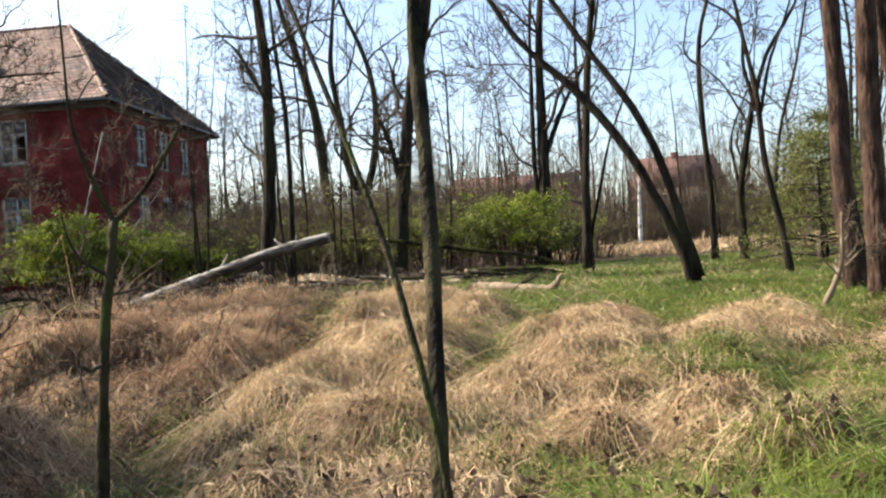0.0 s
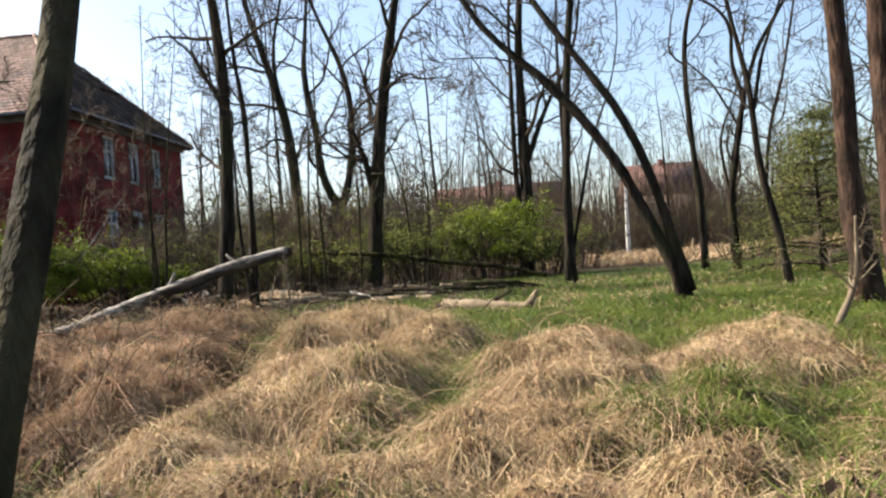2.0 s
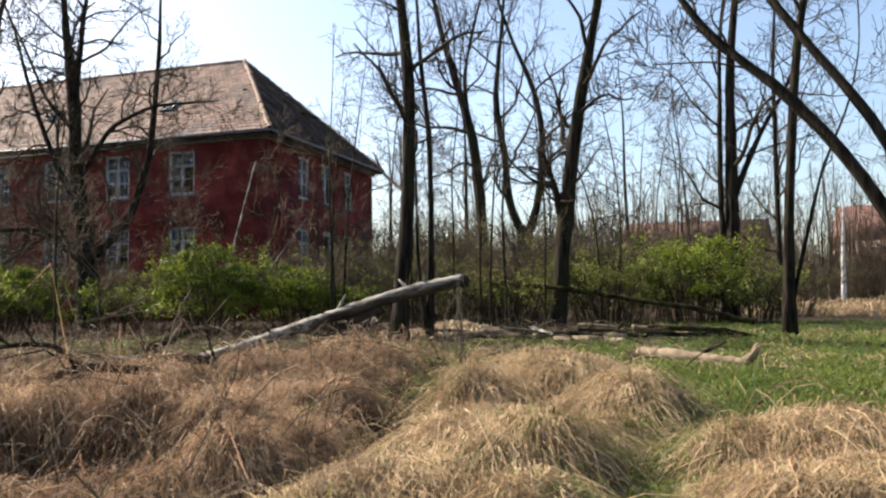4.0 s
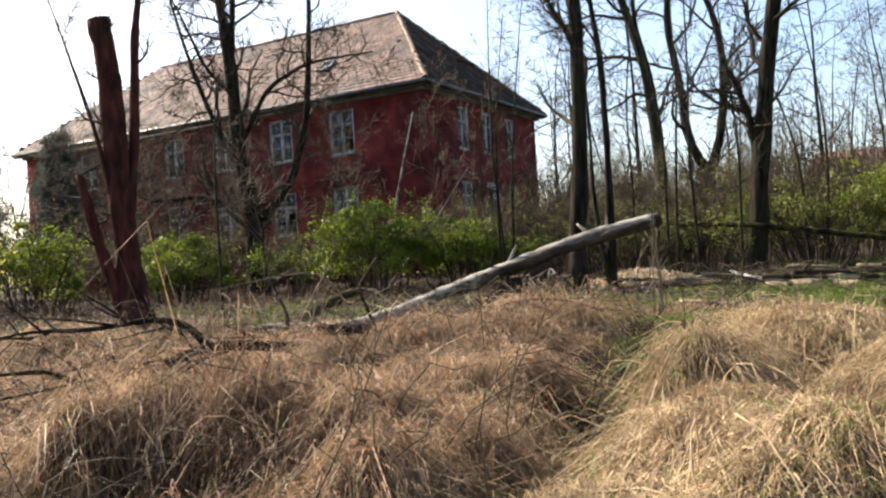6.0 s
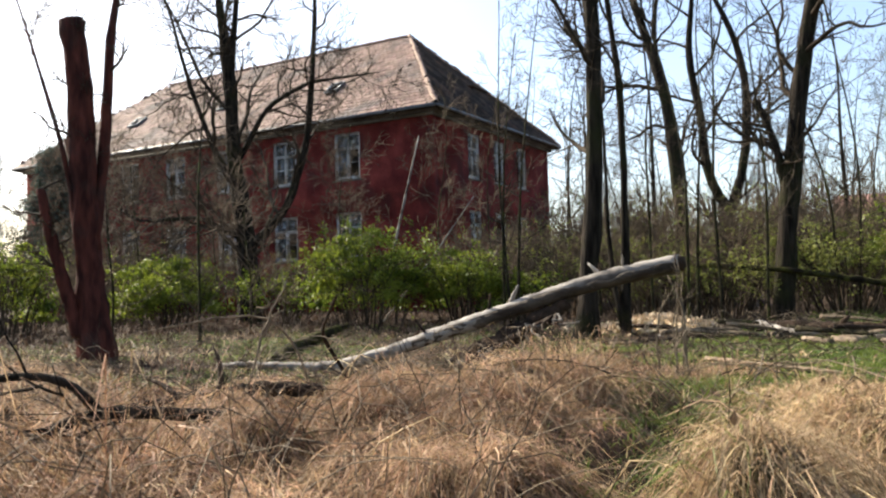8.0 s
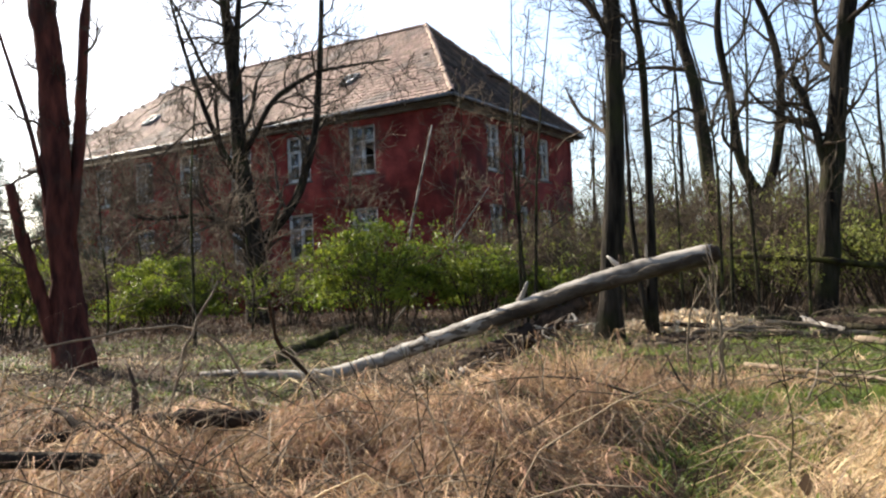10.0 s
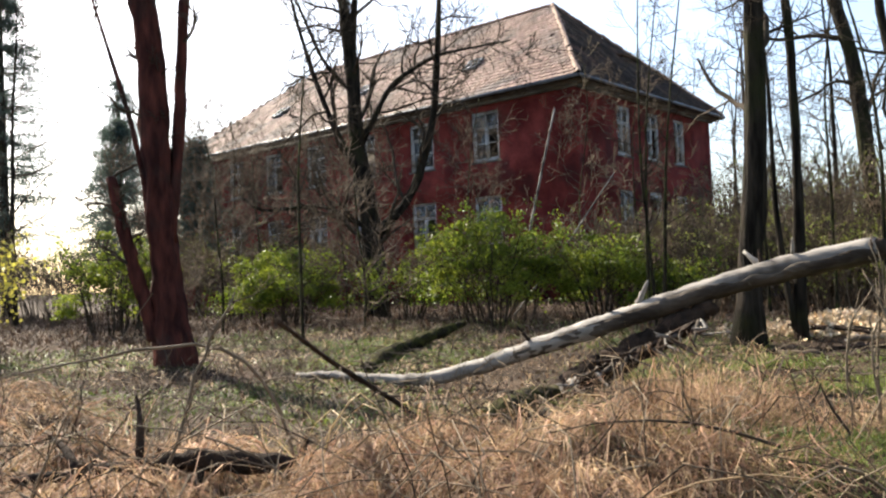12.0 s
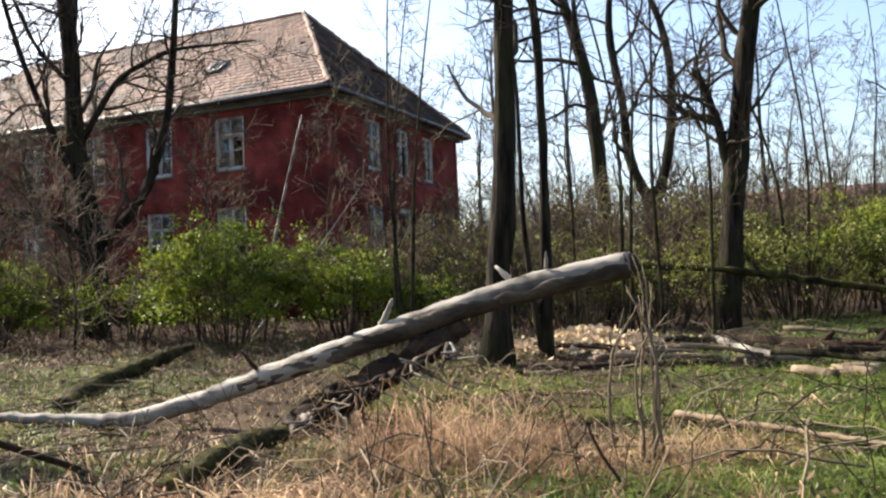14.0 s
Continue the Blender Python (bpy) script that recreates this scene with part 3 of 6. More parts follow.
def window_unit(w, z0, z1, m, seed):
    """A casement in its opening: frame, mullion, transom, sashes, panes, sill; some panes gone."""
    g = random.Random(seed)
    win = new("window")
    win.parent = house
    h = z1 - z0
    bars = [box(0, 0.1, -0.02, 0.12, 0, h), box(w - 0.1, w, -0.02, 0.12, 0, h), box(0.1, w - 0.1, -0.02, 0.12, h - 0.1, h), box(0.1, w - 0.1, -0.02, 0.12, 0, 0.09)]
    piece("frame", placed(join(*bars), m), WOOD_WHITE, win)
    piece("sill", placed(box(-0.08, w + 0.08, -0.12, -0.022, -0.07, 0.0), m), CORNICE, win)
    tz = h * 0.66
    piece("transom", placed(box(0.1, w - 0.1, 0.0, 0.09, tz, tz + 0.07), m), WOOD_WHITE, win)
    piece("mullion", placed(join(box(w / 2 - 0.035, w / 2 + 0.035, 0.0, 0.09, 0.09, tz), box(w / 2 - 0.03, w / 2 + 0.03, 0.0, 0.09, tz + 0.07, h - 0.1)), m), WOOD_WHITE, win)
    for a, b in ((0.1, w / 2 - 0.035), (w / 2 + 0.035, w - 0.1)):
        state = g.random()
        if state < 0.62:
            s = join(box(a, a + 0.05, 0.02, 0.07, 0.09, tz), box(b - 0.05, b, 0.02, 0.07, 0.09, tz), box(a + 0.05, b - 0.05, 0.02, 0.07, 0.09, 0.15), box(a + 0.05, b - 0.05, 0.02, 0.07, tz - 0.05, tz), box(a + 0.05, b - 0.05, 0.03, 0.06, tz * 0.55, tz * 0.55 + 0.03))
            piece("sash", placed(s, m), WOOD_WHITE, win)
        if state < 0.5:
            ob = piece("pane", placed(box(a + 0.05, b - 0.05, 0.042, 0.047, 0.15, tz - 0.05), m), GLASS, win)
            ob.visible_shadow = False
        elif state > 0.8:
            piece("board", placed(box(a, b, 0.02, 0.045, 0.09, tz * g.uniform(0.6, 1)), m), BOARD, win, "grey board nailed over the opening")
        ob = piece("pane", placed(box(a + 0.02, b - 0.02, 0.042, 0.047, tz + 0.08, h - 0.11), m), GLASS, win)
        ob.visible_shadow = False


for n, (a, b) in enumerate(front_cols):
    for k, z in enumerate((UP, LOW)):
        window_unit(b - a, *z, pose(a, HY0 + 0.1, z[0]), 10 * n + k)
for n, (a, b) in enumerate(side_cols):
    for k, z in enumerate((UP, LOW)):
        if n == 1 and k == 1:
            door = new("doorway")
            door.parent = house
            mm = S_POSE @ pose(a - HY0 - 0.4, 0.1, 0.9)
            arch = [box(0, 0.1, -0.02, 0.14, 0, 3.65), box(1.05, 1.15, -0.02, 0.14, 0, 3.65), box(0.1, 1.05, -0.02, 0.14, 3.4, 3.65), box(0.1, 1.05, 0.0, 0.12, 2.4, 2.5)]
            piece("frame", placed(join(*arch), mm), WOOD_WHITE, door)
            piece("door_leaf", placed(box(0.12, 0.62, 0.06, 0.1, 0.02, 2.38), mm), BOARD, door, "weathered grey half-closed door leaf")
            piece("doorstep", placed(box(-0.3, 1.45, -1.0, -0.12, -1.0, -0.05), mm), CORNICE, door)
            continue
        window_unit(b - a, *z, S_POSE @ pose(a - HY0 - 0.4, 0.1, z[0]), 200 + 10 * n + k)
# roof windows in the front slope
PITCH = math.degrees(math.atan2(RIDGE_Z - 8.4, RY - EY0))
for x, y in ((-23.3, 36.4), (-30.2, 36.6), (-36.5, 36.5)):
    sk = new("roof_window")
    sk.parent = house
    m = pose(x, y, 8.4 + (y - EY0) * math.tan(radians(PITCH)) + 0.06, PITCH, 0, 0)
    piece("frame", placed(join(box(-0.35, -0.28, -0.45, 0.45, 0, 0.12), box(0.28, 0.35, -0.45, 0.45, 0, 0.12), box(-0.28, 0.28, -0.45, -0.38, 0, 0.12), box(-0.28, 0.28, 0.38, 0.45, 0, 0.12)), m), METAL, sk)
    piece("pane", placed(box(-0.28, 0.28, -0.38, 0.38, 0.06, 0.07), m), GLASS, sk)
# small dormer on the side slope
dm = new("dormer")
dm.parent = house
piece("dormer_cheek", box(-20.6, -18.9, 41.4, 41.52, 9.6, 10.85), ROTTEN, dm)
piece("dormer_cheek", box(-20.6, -18.9, 42.58, 42.7, 9.6, 10.85), ROTTEN, dm)
piece("dormer_front", box(-19.05, -18.9, 41.52, 42.58, 9.8, 10.8), BOARD, dm, "dark louvred dormer front")
# dormer roof: same tile, with the slope's shade put into its colour
piece("dormer_roof", (lambda v: (v, [np.array([(0, 1, 3, 2), (4, 6, 7, 5), (0, 4, 5, 1), (2, 3, 7, 6), (0, 2, 6, 4), (1, 5, 7, 3)])]))(np.array([(a, b, h + d) for d in (0.0, 0.1) for a, h in ((-21.0, 11.05), (-18.75, 10.8)) for b in (41.25, 42.85)])), TILE_SHADED, dm)


# ---- trees ----
def grow(pts, rad, top, seed, k=26):
    """Carries a trunk on upwards to the height top, thinning out."""
    pts, rad = [np.array(p, float) for p in pts], list(rad)
    g = np.random.default_rng(seed)
    d = pts[-1] - pts[-2]
    d /= np.linalg.norm(d)
    r0, z0 = rad[-1], pts[-1][2]
    while pts[-1][2] < top:
        d = d + np.array([0, 0, 0.10]) + g.normal(0, 0.12, 3)
        d /= np.linalg.norm(d)
        pts.append(pts[-1] + d * 1.2)
        rad.append(max(0.012, r0 * (1 - 0.93 * (pts[-1][2] - z0) / max(0.5, top + 1 - z0))))
    return bend(pts, rad, k)


def make_tree(name, label, stems, top, seed, bark=BARK, twig=TWIG, limbs=9, limb_len=2.6, sides=9, low=0.35, fine=1.0, category="tree", buds=None, lift=0.5, flare=True, sub=True, slim=0.78, least=0.0065):
    """stems: (points, radii, height to reach or 0). The first is the trunk; the rest are limbs."""
    t = thing(name, label, category)
    lines = []
    for n, (pts, rad, reach) in enumerate(stems):
        rad = [r * slim for r in rad]
        if reach:
            c_, r_ = grow(pts, rad, reach, seed + n)
        else:
            c_, r_ = bend(pts, rad, 26)
        if n == 0 and flare:
            z0 = c_[0, 2]
            r_ = r_ * (1 + 0.28 * np.exp(-(c_[:, 2] - z0) / 0.22))
            c_ = np.vstack([[c_[0] - (0, 0, 0.35)], c_[1:]])
        g = np.random.default_rng(seed + 31 * n)
        s = sides if n == 0 else max(5, sides - 3)
        R_ = r_[:, None] * (1 + 0.1 * g.normal(0, 1, (26, s)) + 0.06 * np.cumsum(g.normal(0, 0.4, (26, 1)), 0).clip(-1.5, 1.5))
        piece("trunk" if n == 0 else "limb", tubes(c_[None], R_[None], s, True), bark, t, smooth=True)
        lines.append((c_, r_))
    P = np.stack([l[0] for l in lines])
    R = np.stack([l[1] for l in lines])
    P1, R1 = sprout(P, R, limbs, low, 0.98, limb_len, 1.05, lift, seed + 1, K=9, thin=0.5, wiggle=0.2, shrink=0.45)
    P2, R2 = sprout(P1, R1, max(2, int(6 * fine)), 0.15, 1.0, limb_len * 0.45, 0.9, 0.3, seed + 2, K=4, thin=0.6, wiggle=0.2)
    geos = [tubes(P1, R1, 5), tubes(P2, np.maximum(R2, least), 3)]
    ends = P2
    if sub:
        P3, R3 = sprout(P2, R2, max(2, int(5 * fine)), 0.1, 1.0, limb_len * 0.24, 0.85, 0.2, seed + 3, K=3, thin=0.7, wiggle=0.2)
        geos.append(tubes(P3, np.maximum(R3, least * 0.85), 3))
        ends = P3
    tagged(piece("crown", join(*geos), twig, t), kind="stuff")
    if buds:
        mat, count, size = buds
        g = np.random.default_rng(seed + 9)
        pick = ends[g.integers(0, len(ends), count), g.integers(1, ends.shape[1], count)] + g.normal(0, 0.04, (count, 3))
        tagged(piece("buds", leaves_at(pick, size, seed), mat, t), kind="stuff")
    return t


make_tree("tree", "tall dark bare tree with rough upright trunk beside the fallen log", [
    ([(-5.5, 19.36, 0.3), (-5.45, 19.38, 0.9), (-5.28, 19.44, 2.85), (-5.2, 19.47, 5.05), (-5.23, 19.46, 6.51)], (0.25, 0.19, 0.165, 0.145, 0.13), 14)], 14, 101, slim=0.9, limbs=20, low=0.2, sides=11, limb_len=2.4)
make_tree("tree", "slender dark double-stemmed bare tree behind the log", [
    ([(-5.01, 19.98, 0.3), (-4.95, 20.0, 2.48), (-4.94, 20.0, 4.74), (-5.16, 19.93, 6.38)], (0.114, 0.09, 0.076, 0.06), 12),
    ([(-5.05, 19.93, 0.4), (-5.2, 19.9, 1.5), (-5.25, 19.9, 2.5)], (0.064, 0.055, 0.045), 9)], 12, 102, limbs=8, low=0.35)
make_tree("tree", "bare tree with curved dark trunk and a broken side stub", [
    ([(-3.28, 25.77, 0.3), (-3.07, 25.8, 2.62), (-2.71, 25.87, 5.51), (-2.27, 25.94, 7.9)], (0.227, 0.195, 0.178, 0.15), 15),
    ([(-3.04, 25.81, 2.9), (-3.28, 25.77, 4.25), (-3.6, 25.7, 5.2)], (0.1, 0.085, 0.065), 0)], 15, 103, slim=1.0, limbs=14, low=0.25, sides=11, limb_len=2.8)
make_tree("tree", "mossy bare tree forking low into two crooked limbs", [
    ([(-6.5, 36.01, 0.2), (-6.45, 36.01, 1.63), (-6.25, 36.06, 3.84)], (0.34, 0.30, 0.28), 0),
    ([(-6.25, 36.05, 3.6), (-6.93, 35.91, 4.59), (-6.99, 35.89, 6.93), (-7.41, 35.8, 9.06), (-7.16, 35.86, 11.14)], (0.22, 0.19, 0.165, 0.14, 0.1), 17),
    ([(-6.2, 36.07, 3.6), (-5.69, 36.18, 4.98), (-5.46, 36.23, 7.54), (-5.77, 36.16, 9.66), (-6.47, 36.01, 11.1)], (0.2, 0.176, 0.152, 0.117, 0.094), 17)], 17, 104, limbs=13, low=0.1, limb_len=3.4, fine=1.1, slim=0.9)
make_tree("tree", "bare tree with leaning forked mossy trunk", [
    ([(-6.3, 30.04, 0.2), (-6.36, 30.04, 1.34), (-6.47, 30.01, 3.87), (-6.67, 29.96, 6.41), (-7.18, 29.82, 8.37), (-7.56, 29.72, 9.54)], (0.25, 0.234, 0.214, 0.195, 0.146, 0.117), 15),
    ([(-6.65, 29.94, 6.2), (-7.0, 29.87, 8.36), (-6.82, 29.91, 9.51)], (0.12, 0.09, 0.07), 14)], 15, 105, limbs=13, low=0.22, limb_len=3.2)
make_tree("tree", "dark bare tree with paired ivy-clad trunks behind a bush", [
    ([(1.3, 31.0, 0.2), (1.36, 31.0, 1.46), (1.51, 31.0, 3.85), (1.51, 31.0, 6.53), (1.58, 31.0, 8.81)], (0.33, 0.29, 0.25, 0.195, 0.156), 16),
    ([(1.25, 31.05, 1.0), (1.2, 31.0, 2.53), (1.14, 31.0, 4.46), (1.21, 31.0, 6.94), (1.25, 31.0, 8.85)], (0.15, 0.137, 0.117, 0.098, 0.078), 14),
    ([(1.52, 31.0, 4.1), (2.06, 30.99, 5.51), (2.6, 30.98, 6.6)], (0.156, 0.117, 0.09), 12)], 16, 106, limbs=13, low=0.2, limb_len=3.2)
make_tree("tree", "straight bare tree with a thin low side stem", [
    ([(2.15, 20.5, 0.3), (2.18, 20.5, 2.3), (2.33, 20.49, 4.33), (2.47, 20.48, 5.87)], (0.174, 0.13, 0.124, 0.112), 13),
    ([(2.2, 20.49, 0.9), (2.52, 20.47, 2.27), (2.84, 20.45, 3.56)], (0.05, 0.044, 0.035), 6)], 13, 107, limbs=10, low=0.4, limb_len=2.4)
make_tree("tree", "dark twin-stemmed tree leaning far over the lawn", [
    ([(3.3, 13.1, 0.3), (2.9, 13.19, 1.17), (2.5, 13.28, 2.21), (2.03, 13.38, 2.96), (1.37, 13.53, 3.76), (0.73, 13.67, 4.25)], (0.129, 0.106, 0.098, 0.091, 0.076, 0.061), 7.5),
    ([(3.29, 13.11, 0.4), (3.05, 13.16, 1.37), (2.81, 13.21, 2.31), (2.46, 13.29, 3.15), (1.82, 13.43, 4.05)], (0.1, 0.085, 0.083, 0.076, 0.061), 8),
    ([(1.34, 13.53, 3.78), (0.79, 13.65, 3.97), (0.09, 13.81, 4.05)], (0.023, 0.017, 0.011), 0)], 8, 108, limbs=7, low=0.5, limb_len=1.5, sides=11)
make_tree("tree", "thin bare tree with a slightly bent trunk on the lawn", [
    ([(6.22, 25.5, 0.3), (6.21, 25.5, 2.11), (6.07, 25.53, 4.65), (6.08, 25.53, 7.0), (6.42, 25.45, 7.96)], (0.141, 0.123, 0.106, 0.088, 0.07), 12)], 12, 109, limbs=9, low=0.4)
make_tree("tree", "crooked bare tree with forking twisted limbs", [
    ([(6.07, 21.51, 0.3), (6.04, 21.52, 2.04), (6.35, 21.44, 3.7), (6.52, 21.39, 4.52)], (0.135, 0.12, 0.097, 0.082), 0),
    ([(6.48, 21.41, 4.3), (6.24, 21.46, 5.26), (6.38, 21.43, 5.94), (6.06, 21.51, 6.55), (5.55, 21.64, 6.85)], (0.075, 0.06, 0.052, 0.045, 0.037), 8),
    ([(6.52, 21.39, 4.42), (6.83, 21.32, 5.46), (7.37, 21.18, 6.21), (7.57, 21.13, 6.59)], (0.075, 0.06, 0.052, 0.037), 9),
    ([(6.04, 21.51, 2.1), (5.88, 21.56, 3.33), (6.03, 21.52, 3.81)], (0.045, 0.037, 0.03), 5),
    ([(6.33, 21.45, 3.68), (5.83, 21.57, 4.75), (5.27, 21.71, 5.39)], (0.037, 0.03, 0.022), 0)], 9, 110, limbs=6, low=0.3, limb_len=1.4)
make_tree("tree", "young bare tree with a bowed trunk on the lawn", [
    ([(5.2, 15.0, 0.3), (5.05, 15.05, 1.41), (4.84, 15.11, 2.41), (4.88, 15.1, 3.19), (4.81, 15.12, 3.6)], (0.084, 0.069, 0.063, 0.058, 0.053), 7),
    ([(4.88, 15.09, 3.1), (5.06, 15.04, 4.05), (5.25, 14.98, 4.41)], (0.042, 0.034, 0.026), 7)], 7, 111, limbs=7, low=0.4, limb_len=1.3)
PINE_LABEL = "pine trunk with flaky reddish-brown bark rising from grass"
make_tree("pine_tree", PINE_LABEL, [([(5.06, 11.68, 0.2), (4.94, 11.72, 1.04), (4.93, 11.73, 2.41), (4.95, 11.72, 4.07)], (0.22, 0.18, 0.159, 0.151), 13)], 13, 112, bark=BARK_PINE, limbs=9, low=0.45, sides=12)
make_tree("pine_tree", PINE_LABEL, [([(4.53, 9.64, 0.0), (4.52, 9.64, 1.33), (4.51, 9.64, 2.57), (4.51, 9.65, 3.5)], (0.174, 0.153, 0.146, 0.14), 13)], 13, 113, bark=BARK_PINE, limbs=9, low=0.45, sides=12)
make_tree("pine_tree", "thick forked tree with deeply furrowed brown bark", [
    ([(8.4, 17.7, 0.3), (8.3, 17.7, 1.9), (8.4, 17.7, 3.7), (8.3, 17.7, 5.4)], (0.40, 0.33, 0.32, 0.31), 14),
    ([(8.3, 17.7, 3.5), (8.05, 17.7, 4.6), (7.95, 17.7, 5.5)], (0.15, 0.13, 0.115), 12)], 14, 114, bark=BARK_PINE, limbs=9, low=0.45, sides=13)
# saplings close to the path
make_tree("sapling", "slim crooked sapling trunk with mossy bark close to the path", [
    ([(0.485, 1.84, -0.25), (0.472, 2.03, 0.55), (0.462, 2.26, 1.05), (0.44, 2.42, 1.35), (0.415, 2.52, 1.6), (0.4, 2.6, 1.85)], (0.033, 0.03, 0.028, 0.027, 0.03, 0.028), 3.8),
    ([(0.42, 2.5, 1.55), (0.45, 2.55, 1.72), (0.47, 2.6, 1.9)], (0.014, 0.013, 0.011), 3.0)], 3.6, 115, bark=BARK_YOUNG, limbs=4, low=0.6, limb_len=0.5, sides=12, category="sapling", slim=0.78, least=0.0012)
make_tree("sapling", "thin pale leaning sapling rod crossing a thicker stem", [
    ([(0.56, 1.8, -0.25), (0.53, 1.82, 0.5), (0.49, 1.84, 0.75), (0.396, 1.97, 1.06), (0.243, 2.164, 1.42), (0.13, 2.3, 1.68)], (0.0125, 0.012, 0.0115, 0.0105, 0.0095, 0.0085), 2.8)], 2.6, 116, bark=BARK_YOUNG, twig=TWIG, limbs=3, low=0.7, limb_len=0.4, sides=8, category="sapling", slim=0.75, least=0.0012)
make_tree("sapling", "forked bare sapling with thin crooked branches", [
    ([(-0.8, 2.8, -0.2), (-0.79, 2.81, 0.24), (-0.76, 2.83, 0.82), (-0.71, 2.86, 1.23)], (0.026, 0.024, 0.019, 0.016), 0),
    ([(-0.71, 2.86, 1.21), (-0.78, 2.82, 1.4), (-0.82, 2.8, 1.56), (-0.83, 2.79, 1.99)], (0.013, 0.009, 0.007, 0.004), 0),
    ([(-0.71, 2.86, 1.22), (-0.61, 2.91, 1.34), (-0.49, 2.97, 1.57), (-0.59, 2.92, 1.58)], (0.012, 0.009, 0.008, 0.004), 0)], 2, 117, bark=BARK_YOUNG, limbs=3, low=0.5, limb_len=0.4, sides=8, category="sapling", slim=0.9, least=0.0011, fine=0.6)
# dead red-brown tree and the big tree before the house
make_tree("dead_tree", "dead tree with broken top and reddish bare trunk", [
    ([(-12.08, 14.93, 0.2), (-12.15, 14.82, 1.81), (-12.19, 14.76, 3.53), (-12.22, 14.72, 5.0), (-12.3, 14.67, 5.7)], (0.25, 0.205, 0.19, 0.175, 0.19), 0),
    ([(-12.2, 14.7, 0.6), (-12.28, 14.62, 1.03), (-12.44, 14.36, 2.22), (-12.51, 14.25, 2.95)], (0.11, 0.098, 0.08, 0.06), 0),
    ([(-12.1, 14.9, 2.0), (-12.06, 14.95, 2.6), (-12.0, 15.05, 3.7), (-11.96, 15.12, 5.3), (-11.93, 15.18, 5.83)], (0.09, 0.09, 0.085, 0.071, 0.053), 8),
    ([(-12.22, 14.7, 2.4), (-12.36, 14.49, 3.77), (-12.5, 14.27, 4.7), (-12.57, 14.16, 5.2)], (0.044, 0.035, 0.027, 0.018), 6.5)], 8, 118, bark=BARK_RED, limbs=5, low=0.45, limb_len=1.0, sides=14, slim=1.02)
make_tree("tree", "big spreading bare tree standing before the house", [
    ([(-18.0, 24.8, 0.0), (-17.96, 24.82, 0.82), (-18.03, 24.75, 3.12), (-18.28, 24.52, 5.25), (-18.29, 24.51, 7.72), (-18.48, 24.33, 9.49)], (0.48, 0.43, 0.35, 0.288, 0.25, 0.16), 13),
    ([(-18.29, 24.51, 7.4), (-18.25, 24.55, 8.4), (-18.18, 24.61, 9.5)], (0.15, 0.144, 0.126), 13),
    ([(-18.0, 24.77, 2.5), (-17.6, 25.1, 3.0), (-17.12, 25.59, 3.61), (-16.63, 26.05, 5.93), (-16.42, 26.24, 9.54)], (0.2, 0.19, 0.162, 0.126, 0.09), 12),
    ([(-18.2, 24.55, 4.7), (-18.48, 24.33, 4.9), (-18.98, 23.87, 6.67), (-19.36, 23.52, 8.42), (-19.51, 23.38, 9.46)], (0.13, 0.126, 0.09, 0.072, 0.054), 11),
    ([(-18.25, 24.52, 4.9), (-17.53, 25.22, 6.83), (-16.59, 26.08, 7.64), (-14.98, 27.58, 8.01)], (0.11, 0.09, 0.063, 0.027), 0),
    ([(-18.29, 24.5, 6.6), (-18.89, 23.95, 7.54), (-19.34, 23.54, 9.12)], (0.085, 0.063, 0.045), 11),
    ([(-18.04, 24.74, 2.8), (-19.03, 23.83, 3.51), (-20.25, 22.69, 3.39), (-20.6, 22.36, 3.75)], (0.11, 0.081, 0.063, 0.045), 0)], 13, 119, limbs=15, low=0.12, limb_len=2.9, sides=12, lift=0.3, least=0.009)
# thin stems before the house and along the log
for n, (x, y, top, lean) in enumerate(((-8.05, 21.9, 7.5, -0.06), (-7.95, 22.0, 8.0, 0.05), (-8.4, 22.3, 6.5, 0.02), (-4.3, 21.5, 8, 0.02), (-3.9, 22.5, 9, -0.03), (-4.6, 23.5, 9, 0.04), (-5.6, 23.8, 8, 0.0), (-3.4, 24.6, 8, 0.03), (-2.2, 27.0, 8, -0.04), (-1.9, 28.5, 9, 0.05), (-13.2, 18.2, 5.5, 0.0), (-7.0, 24.5, 8, -0.02), (-0.4, 33, 10, 0.05))):
    make_tree("sapling", "thin upright bare sapling in the thicket", [([(x, y, 0.2), (x + lean, y, 1.5), (x + 3 * lean, y, 3.2)], (0.045, 0.04, 0.034), top)], top, 130 + n, bark=BARK_YOUNG, limbs=12, low=0.2, limb_len=1.1, sides=6, category="sapling", fine=0.7, lift=0.7, least=0.005)

for n, (x, y, top) in enumerate(((-24.5, 26, 6), (-22.6, 28.5, 7), (-20.6, 27, 5.5), (-15.2, 25.8, 5), (-13.8, 29, 6.5), (-26.5, 29.5, 7), (-29, 27.5, 6.5), (-11.2, 27.5, 5.5), (-19.4, 22.0, 4.5), (-21.8, 23, 5), (-31.5, 29.5, 7), (-14.0, 20.5, 3.6), (-23.4, 20.5, 4.5), (-16.6, 18.8, 3.8), (-20.0, 25.5, 6.5), (-22.4, 25.6, 6.0), (-25.6, 23.4, 5.5), (-24.4, 31.0, 7.5), (-28.0, 31.5, 7), (-18.4, 30.5, 6.0))):
    make_tree("sapling", "slender twiggy bare sapling before the house wall", [([(x, y, 0.1), (x + 0.1, y, 1.2), (x - 0.1, y, 2.6)], (0.04, 0.035, 0.028), top)], top, 160 + n, bark=BARK_YOUNG, twig=TWIG_SUNLIT, limbs=24, low=0.06, limb_len=2.1, sides=6, category="sapling", fine=0.85, lift=0.35, sub=True, least=0.0075)

# ---- woods behind: a few kinds, copied ----
kinds = []
